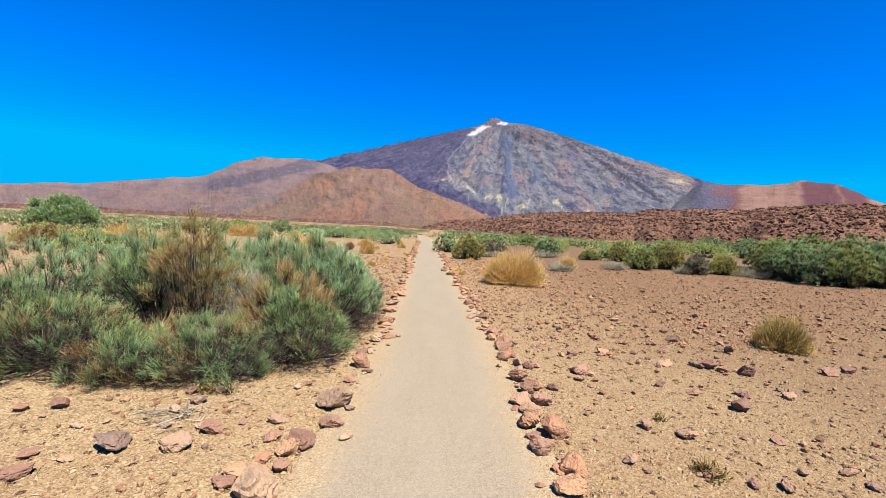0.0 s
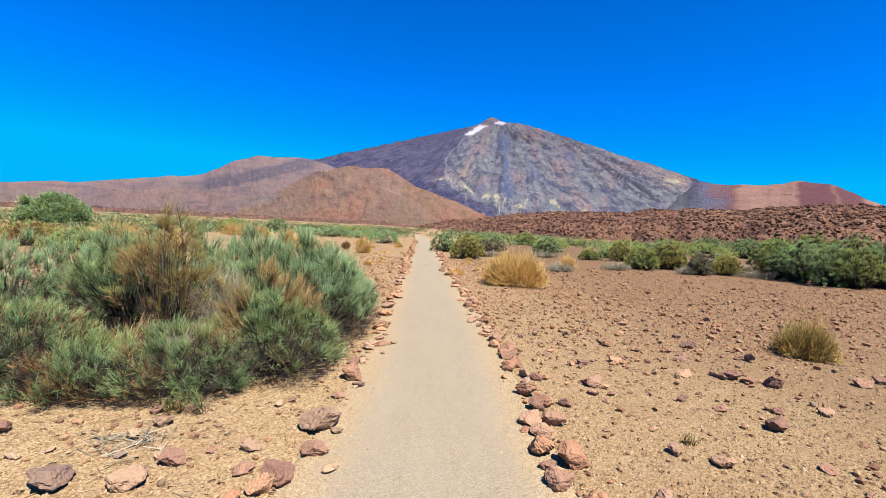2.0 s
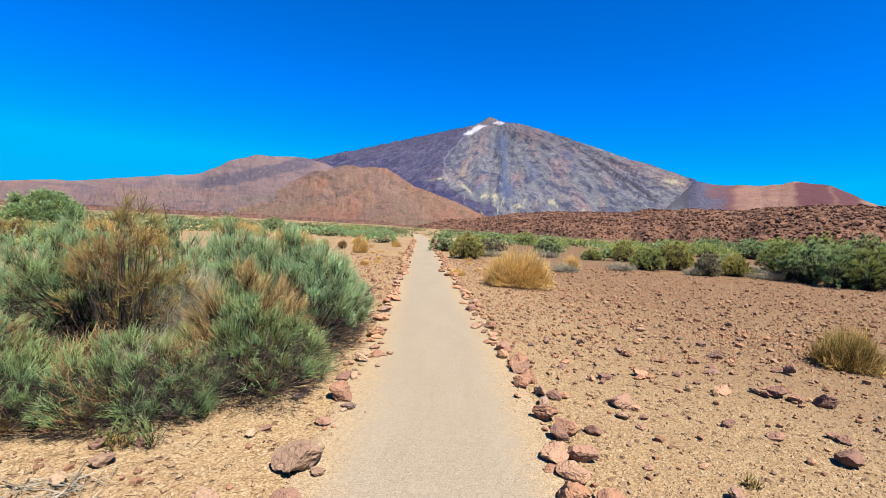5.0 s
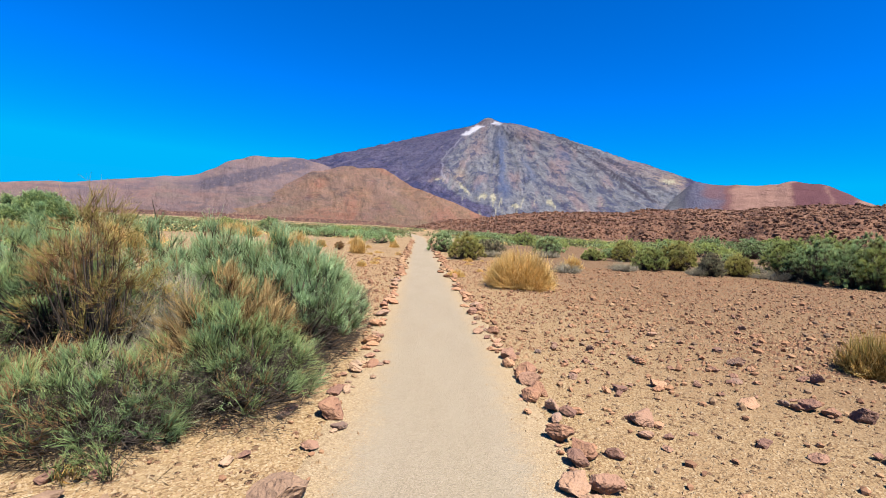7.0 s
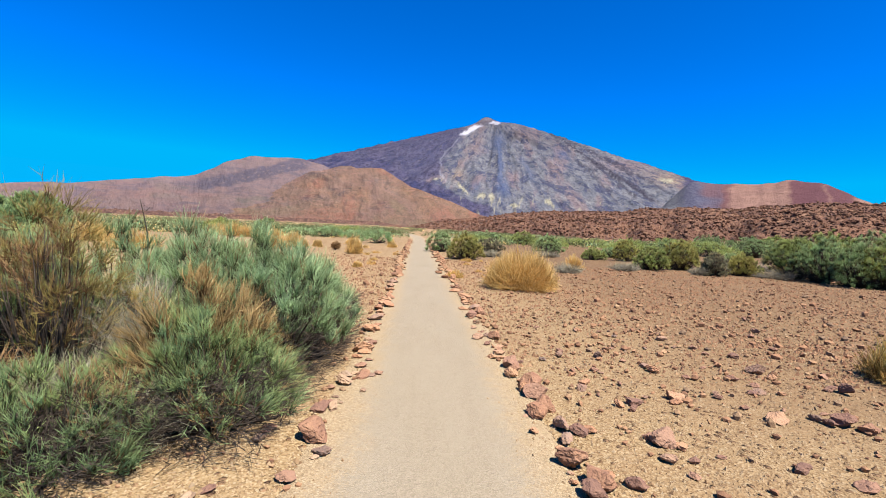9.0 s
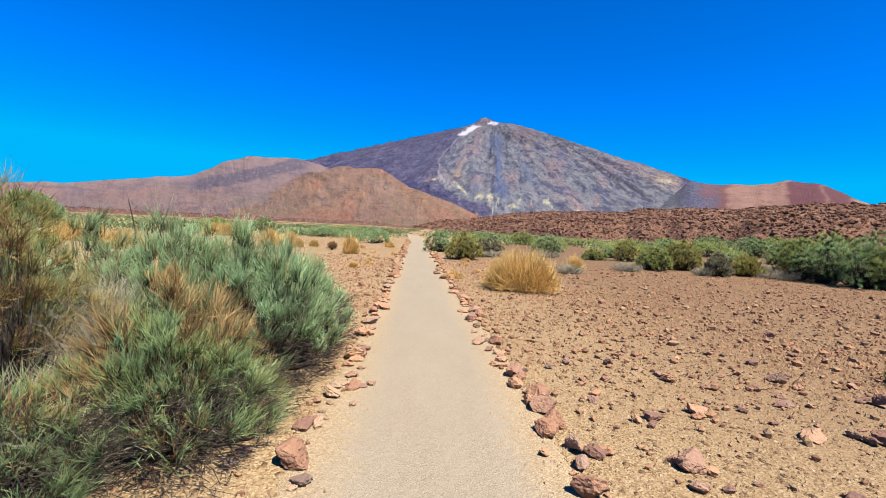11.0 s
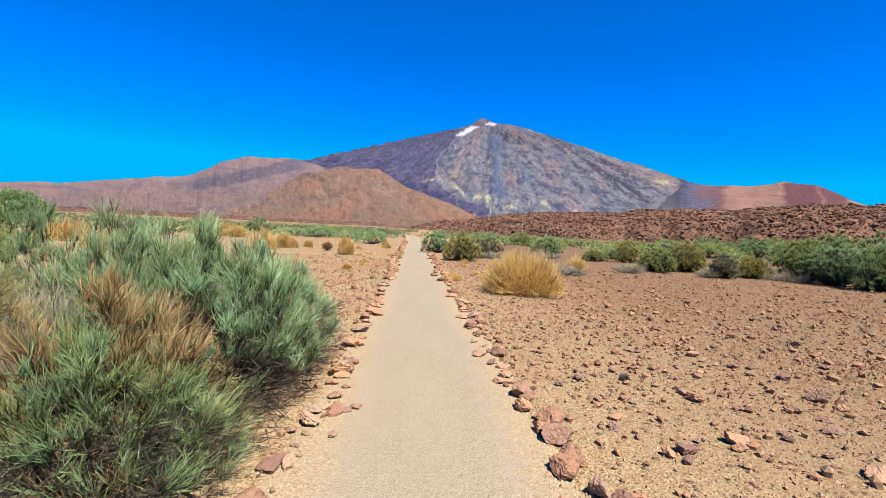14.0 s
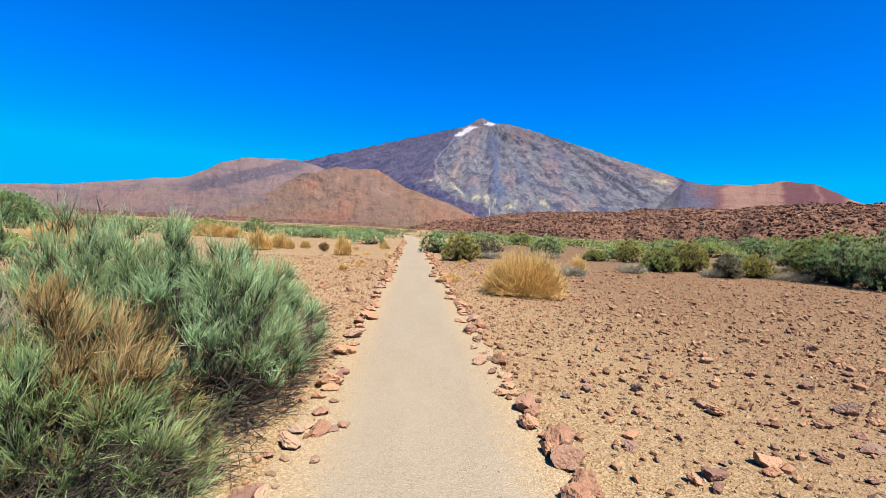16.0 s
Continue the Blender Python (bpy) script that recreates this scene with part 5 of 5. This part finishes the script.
FRONT = [
    (-1.78, 5.12, 0.84, 0.88, GREEN, 0.16, "low grey-green broom shrub with dark twigs"),
    (-2.45, 4.55, 0.78, 0.62, GREEN, 0.20, "low grey-green broom shrub with dark twigs"),
    (-3.20, 4.42, 0.68, 0.52, GREEN, 0.30, "grey-green broom shrub with reddish dry stems"),
    (-4.10, 4.60, 0.88, 0.74, GREEN, 0.12, "grey-green broom shrub beside the footpath"),
    (-5.05, 4.55, 0.80, 0.95, GREEN, 0.10, "grey-green broom shrub beside the footpath"),
]
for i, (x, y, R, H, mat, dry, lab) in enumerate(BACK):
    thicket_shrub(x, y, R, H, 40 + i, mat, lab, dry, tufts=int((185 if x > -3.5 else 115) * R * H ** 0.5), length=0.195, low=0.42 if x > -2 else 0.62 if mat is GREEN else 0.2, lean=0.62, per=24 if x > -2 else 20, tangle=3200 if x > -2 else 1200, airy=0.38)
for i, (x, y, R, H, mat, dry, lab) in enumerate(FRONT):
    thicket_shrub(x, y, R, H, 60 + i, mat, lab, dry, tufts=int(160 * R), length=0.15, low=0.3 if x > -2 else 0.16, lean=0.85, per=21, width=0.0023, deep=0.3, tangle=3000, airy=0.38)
# straw-dry stems lean out of the middle of the thicket
thicket_shrub(-1.98, 5.50, 0.76, 1.14, 70, GREEN, "grey-green broom shrub with dry straw stems", 0.85, tufts=135, length=0.24, low=0.2, deadmat=TAN)
# the tall one carries its airy brown crown on bare forked limbs
thicket_shrub(-3.06, 5.32, 0.70, 1.70, 74, OLIVE, "tall olive broom shrub with brown dry top", 0.5, tufts=92, per=15, length=0.19, width=0.0020, low=0.55, lean=1.25, deep=0.2, twigs=4, airy=0.5, tangle=60)
thicket_shrub(-2.60, 5.62, 0.56, 1.10, 71, GREY_TWIG, "dead grey broom branches among the shrubs", 0.0, tufts=52, per=18, length=0.34, width=0.0026, lean=1.2, twigs=3, airy=0.45, name="dead_shrub", tangle=60)
thicket_shrub(-2.80, 5.02, 0.46, 0.52, 75, GREY_TWIG, "dead grey broom branches among the shrubs", 0.0, tufts=34, per=14, length=0.30, width=0.0028, lean=1.3, twigs=3, airy=0.5, name="dead_shrub", tangle=60)
thicket_shrub(-3.15, 4.92, 0.52, 0.52, 72, DRY, "low reddish-brown dry broom shrub in the thicket", 0.0, tufts=40, per=18, length=0.22, lean=1.0, airy=0.45, name="dry_shrub")
thicket_shrub(-2.05, 4.62, 0.42, 0.40, 73, GREY_TWIG, "dead grey broom branches among the shrubs", 0.0, tufts=14, per=12, length=0.34, width=0.0028, lean=1.4, twigs=3, airy=0.5, name="dead_shrub", tangle=60)

# grass
tussock(2.12, 13.75, 1.12, 1.10, 81, 8000, 0.0042, STRAW, "large golden dry grass tussock on gravel")
tussock(5.35, 6.85, 0.44, 0.54, 82, 3600, 0.0024, OLIVE, "olive and straw grass tussock on gravel", stalks=120, strawy=0.6, name="olive_tussock")
tussock(6.3, 5.55, 0.16, 0.2, 83, 220, 0.003, OLIVE, "small olive grass tuft on gravel", strawy=0.4, name="olive_tussock")
tussock(1.98, 2.95, 0.16, 0.14, 84, 160, 0.003, OLIVE, "small olive grass tuft on gravel", strawy=0.2, name="olive_tussock")
tussock(2.05, 3.85, 0.07, 0.12, 85, 60, 0.003, OLIVE, "small olive grass tuft on gravel", strawy=0.3, name="olive_tussock")
tussock(-2.15, 3.95, 0.12, 0.12, 86, 80, 0.003, OLIVE, "small olive grass tuft on gravel", strawy=0.5, name="olive_tussock")
for i, (x, y, R, H) in enumerate([(5.6, 20.7, 0.48, 0.71), (0.4, 15.6, 0.33, 0.28), (15.0, 21.4, 0.35, 0.72), (14.4, 22.1, 0.18, 0.33), (-8.9, 25.3, 0.78, 1.2), (-8.6, 27.3, 0.65, 1.04), (-8.1, 27.3, 0.42, 0.6), (-7.5, 28.4, 0.36, 0.5), (-4.4, 23.9, 0.52, 1.0), (-17.2, 38.2, 1.2, 1.25), (-18.6, 38.6, 1.1, 1.2), (-15.9, 37.6, 1.0, 1.1), (-4.2, 37.6, 0.36, 0.46), (-3.0, 17.5, 0.2, 0.26), (-2.8, 12.6, 0.14, 0.2), (-13.5, 21, 1.2, 1.0), (-18.5, 25, 1.4, 1.2), (-6.4, 33, 0.5, 0.5), (-3.4, 31.5, 0.4, 0.4)]):
    tussock(x, y, R, H, 90 + i, int(300 + 800 * R), 0.010, STRAW, "golden dry grass tussock on sandy ground", "dry grass tussocks")

# small dry tufts between the stones
tuft_rng = np.random.default_rng(12)
for i in range(46):
    left = i % 3 > 0
    x, y = (float(tuft_rng.uniform(-11, -1.6)), float(tuft_rng.uniform(10, 30))) if left else (float(tuft_rng.uniform(0.9, 4.5)), float(tuft_rng.uniform(15.5, 23)))
    R = float(tuft_rng.uniform(0.09, 0.3))
    tussock(x, y, R, R * float(tuft_rng.uniform(0.6, 1.1)), 300 + i, 90, 0.008, STRAW, "small golden dry grass tuft on sandy ground", "dry grass tufts")

# middle distance shrubs
ROW = "broom shrubs across the plain"
# x, y, radius, height, material
NEAR_ROW = [
    (1.1, 23.7, 0.95, 1.28, YELLOWISH), (-0.2, 29.3, 0.94, 1.30, FAR_TEAL), (3.2, 32.3, 1.23, 0.89, HEATH), (9.0, 51.2, 1.63, 1.46, FAR_GREEN),
    (5.0, 53.0, 2.07, 1.31, FAR_TEAL), (7.4, 33.0, 1.15, 1.36, FAR_TEAL), (9.1, 28.6, 0.75, 0.76, FAR_GREEN), (11.0, 28.6, 0.88, 1.27, YELLOWISH),
    (11.6, 32.3, 0.85, 0.74, FAR_TEAL), (9.7, 22.3, 0.83, 1.12, FAR_GREEN), (11.5, 23.3, 1.00, 1.44, YELLOWISH), (18.1, 37.8, 1.67, 1.37, FAR_TEAL),
    (11.6, 20.7, 0.58, 0.99, HEATH), (13.3, 21.5, 0.72, 0.98, YELLOWISH), (17.2, 28.0, 0.67, 0.88, FAR_TEAL), (30.6, 53.0, 2.07, 2.02, FAR_TEAL),
    (29.4, 44.0, 1.76, 1.94, FAR_TEAL), (15.4, 21.2, 1.13, 1.80, FAR_GREEN), (15.3, 19.7, 1.11, 1.80, FAR_TEAL), (15.4, 18.2, 0.92, 1.70, FAR_TEAL),
    (16.0, 17.8, 0.99, 1.78, FAR_GREEN), (17.8, 18.5, 1.13, 1.95, FAR_TEAL), (22.6, 27.6, 1.60, 2.36, FAR_GREEN), (25.0, 27.9, 1.77, 2.41, FAR_TEAL),
    (48.0, 65.8, 2.82, 2.44, FAR_GREEN),
]
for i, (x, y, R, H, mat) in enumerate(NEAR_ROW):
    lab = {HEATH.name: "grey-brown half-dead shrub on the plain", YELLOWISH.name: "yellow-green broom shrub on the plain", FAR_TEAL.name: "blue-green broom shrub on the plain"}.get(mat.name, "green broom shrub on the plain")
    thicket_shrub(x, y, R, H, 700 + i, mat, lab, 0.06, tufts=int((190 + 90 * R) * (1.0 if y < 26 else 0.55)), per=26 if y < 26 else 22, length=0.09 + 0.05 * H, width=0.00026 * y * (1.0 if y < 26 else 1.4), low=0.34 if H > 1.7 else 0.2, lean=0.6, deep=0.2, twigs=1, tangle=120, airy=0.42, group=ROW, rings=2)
# low heaps of bleached dead brush between them
for i, (x, y, R) in enumerate([(6.3, 28.6, 1.03), (4.8, 18.8, 0.67), (8.0, 21.2, 0.79), (14.3, 20.7, 1.16), (16.5, 21.4, 0.67), (16.9, 25.4, 0.90), (11.0, 20.7, 0.48), (2.8, 26.7, 0.79)]):
    thicket_shrub(x, y, R, 0.34, 760 + i, GREY_TWIG, "low heap of bleached grey dead brush", 0.0, tufts=60, per=12, length=0.3, width=0.0002 * y, low=0.02, lean=1.6, deep=0.5, twigs=2, tangle=60, airy=0.6, name="dead_brush", group="heaps of dead brush")
# x, y, radius, height, material, dryness
FAR_EAST = [(36, 60, 3.2, 2.0, GREEN, 0.02), (41, 60, 3.2, 2.2, GREEN, 0.02), (46, 63, 3.4, 2.2, FAR_GREEN, 0.02), (31, 62, 3.0, 1.7, FAR_GREEN, 0.02), (44, 52, 3.0, 2.0, GREEN, 0.02), (16, 60, 3.0, 0.8, FAR_GREEN, 0.02), (20, 61, 3.0, 0.85, FAR_GREEN, 0.02), (8, 58, 3.0, 1.05, FAR_GREEN, 0.02), (3.5, 51, 1.9, 0.95, FAR_GREEN, 0.02)]
NORTH_WEST = [(-18.8, 48.8, 1.6, 1.7, GREEN, 0.02), (-11.2, 44.9, 1.7, 1.15, FAR_TEAL, 0.02), (-8.6, 45.5, 1.6, 1.0, FAR_TEAL, 0.02), (-5.2, 37.0, 1.45, 1.35, FAR_TEAL, 0.03), (-15.8, 50.8, 1.9, 0.9, FAR_TEAL, 0.02), (-13.8, 66, 3.2, 1.2, FAR_GREEN, 0.02), (-5.9, 26.2, 0.33, 0.38, DRY, 0.3)]
NORTH_EAST = [(27.0, 27.0, 2.4, 1.9, FAR_GREEN, 0.05), (25.0, 33.0, 2.6, 1.9, GREEN, 0.05), (32, 30, 2.5, 1.9, FAR_GREEN, 0.05), (9.5, 42, 2.2, 1.2, FAR_GREEN, 0.05), (16.5, 41, 2.4, 1.4, FAR_GREEN, 0.05), (24, 42, 2.6, 1.6, FAR_GREEN, 0.05)]
WEST = [(-21, 44, 2.0, 1.5, FAR_GREEN, 0.1)]
WEST_NEAR = [(-14, 17, 1.3, 1.0, FAR_GREEN, 0.15), (-17, 18.5, 1.5, 1.1, OLIVE, 0.25), (-19.5, 21, 1.5, 1.0, FAR_GREEN, 0.1)]
MID = FAR_EAST + NORTH_WEST + NORTH_EAST + WEST + WEST_NEAR
for i, (x, y, R, H, mat, dry) in enumerate(MID):
    lab = {HEATH.name: "grey-brown half-dead shrub on the plain", YELLOWISH.name: "yellow-green broom shrub on the plain"}.get(mat.name, "green broom shrub on the plain")
    shrub(x, y, R * 1.08, H * 1.12, 150 + i, int((40 + 14 * R) * (1.0 if y < 34 else 0.6)), 30, 0.10 + 0.03 * R, 0.016 if y < 34 else 0.028, mat, dry, lab, ROW, rings=2, low=0.12, open_=0.22, twigs=2 if mat is HEATH else 3, size=0.20 + 0.11 * R, up=0.3, tangle=60, leafy=mat is not HEATH)
shrub(-35.0, 39.5, 3.4, 3.3, 190, 90, 70, 0.4, 0.03, GREEN, 0.0, "large dark green broom bush on the plain", rings=2, twigs=7, size=0.75, low=0.1, leafy=True)


def carpet(name, n, sample, seed, mat, label, hmin=0.4, hmax=0.95):
    """Scrub too far off to count: one mesh of small clumps of stems."""
    rg = np.random.default_rng(seed)
    x, y = sample(rg, n)
    n, per = len(x), 60
    R = rg.uniform(0.8, 2.2, n)
    H = rg.uniform(hmin, hmax, n)
    th = rg.uniform(0, 2 * np.pi, (n, per))
    ph = np.arcsin(rg.uniform(0.0, 1, (n, per)))
    out = np.stack([np.cos(th) * np.cos(ph), np.sin(th) * np.cos(ph), np.sin(ph)], -1)
    tip = out * np.stack([R, R, H], -1)[:, None] * rg.uniform(0.75, 1.1, (n, per, 1))
    base = tip * np.array([0.8, 0.8, 0.55])
    off = np.stack([x, y, np.zeros(n)], -1)[:, None]
    foot, way = (base + off).reshape(-1, 3), (tip - base).reshape(-1, 3)
    length = np.linalg.norm(way, axis=-1)
    v, f, along = blades(foot, unit(way), length, np.repeat(0.035 * R + 0.02, per), rg, 0)
    ob = new(name, mesh_np(name, v, f, mat, along=along))
    tagged(ob, label, "scrub", kind="stuff")


def plain_sample(rg, n):
    a, r = np.radians(rg.uniform(-60, 50, n * 3)), 45 * (330 / 45) ** rg.uniform(0, 1, n * 3)
    x, y = r * np.sin(a), r * np.cos(a)
    clear = np.abs(x - path_centre(np.minimum(y, 70))) > 2.0
    keep = clear & (fbm(x / 22, y / 22, 141, 2) > 0.0 - 0.35 * step(60, 160, r)) & (lava_z(x, y) < 0.15) & (rg.uniform(0, 1, n * 3) < np.where(a > 0.25, 0.55, 1.0))
    return x[keep][:n], y[keep][:n]


SCRUB = stem_material("far_scrub", [(0.0, (0.13, 0.17, 0.07)), (0.5, (0.21, 0.26, 0.12)), (0.85, (0.29, 0.34, 0.17)), (1.0, (0.36, 0.34, 0.16))], (0.06, 0.055, 0.03), (0.36, 0.40, 0.24), 0.3, other=(0.26, 0.27, 0.11), rise=0.5, thin=0.3)
carpet("plain_scrub", 1400, plain_sample, 600, SCRUB, "green broom scrub spread over the distant plain")
carpet("grey_scrub", 600, plain_sample, 601, FAR_TEAL, "grey-green low scrub on the distant plain", 0.3, 0.7)
carpet("straw_scrub", 380, plain_sample, 602, STRAW, "straw-coloured dry grass on the distant plain", 0.25, 0.5)

# dead stick beyond the shrubs
def dead_stick():
    z = np.linspace(0, 1, 9)
    pts = np.stack([0.16 * np.sin(z * 3.4) - 0.14 * z, 0.05 * np.cos(z * 5), z * 2.02], -1)[None]
    ob = new("dead_stick")
    part("stem", mesh_np("stem", *tubes(pts, (0.028 * (1 - 0.6 * z))[None], 5)[:2], BARK, True), ob)
    b = np.array([[0.02, 0, 1.62], [0.0, 0, 1.74]])
    for foot, way, ln in zip(b, unit(np.array([[0.6, 0.1, 0.5], [-0.5, 0, 0.7]])), (0.20, 0.14)):
        part("twig", mesh_np("twig", *stems(foot[None], way[None], np.array([ln]), np.array([0.008]))[:2], BARK), ob)
    ob.matrix_world = pose(-8.6, 14.6, 0.0)
    tagged(ob, "thin dead standing stick with bare twigs", "dead branch")


dead_stick()


def twig_pile(x, y):
    """Broken twigs that lie crosswise over each other."""
    rg = np.random.default_rng(15)
    n = 46
    a = rg.normal(0.2, 0.9, n)
    base = np.stack([x + rg.normal(0, 0.13, n), y + rg.normal(0, 0.09, n), float(ground_z(x, y)) + rg.uniform(0.006, 0.05, n)], -1)
    way = np.stack([np.cos(a), np.sin(a), rg.normal(0, 0.06, n)], -1)
    base -= way * 0.12
    ob = new("twig_pile", mesh_np("twig_pile", *stems(base, way, rg.uniform(0.14, 0.34, n), rg.uniform(0.002, 0.005, n), 0.0)[:2], GREY_TWIG))
    tagged(ob, "small heap of pale grey dead twigs on sand", "twigs", kind="stuff")


twig_pile(-2.12, 3.38)


# litter of dry twigs on the sand
def litter():
    rg = np.random.default_rng(8)
    n = 1500
    x, y = rg.uniform(-4.6, -0.8, n), rg.uniform(2.2, 8.5, n)
    keep = off_path(x, y, 0.1) & (rg.uniform(0, 1, n) < step(0.2, 1.6, path_centre(y) - x - 0.6))
    x, y = x[keep], y[keep]
    n = len(x)
    a = rg.uniform(0, 6.3, n)
    way = np.stack([np.cos(a), np.sin(a), 0.02 * rg.normal(size=n)], -1)
    base = np.stack([x, y, ground_z(x, y) + 0.007], -1)
    ob = new("twig_litter", mesh_np("twig_litter", *stems(base, way, rg.uniform(0.04, 0.18, n), rg.uniform(0.0018, 0.0035, n), 0.0)[:2], STEM_LITTER))
    tagged(ob, "dry grey and straw twigs littering the sand", "twigs", kind="stuff")


STEM_LITTER = stem_material("twig_litter", [(0.0, (0.26, 0.17, 0.10)), (0.5, (0.42, 0.29, 0.17)), (1.0, (0.56, 0.45, 0.32))])
litter()
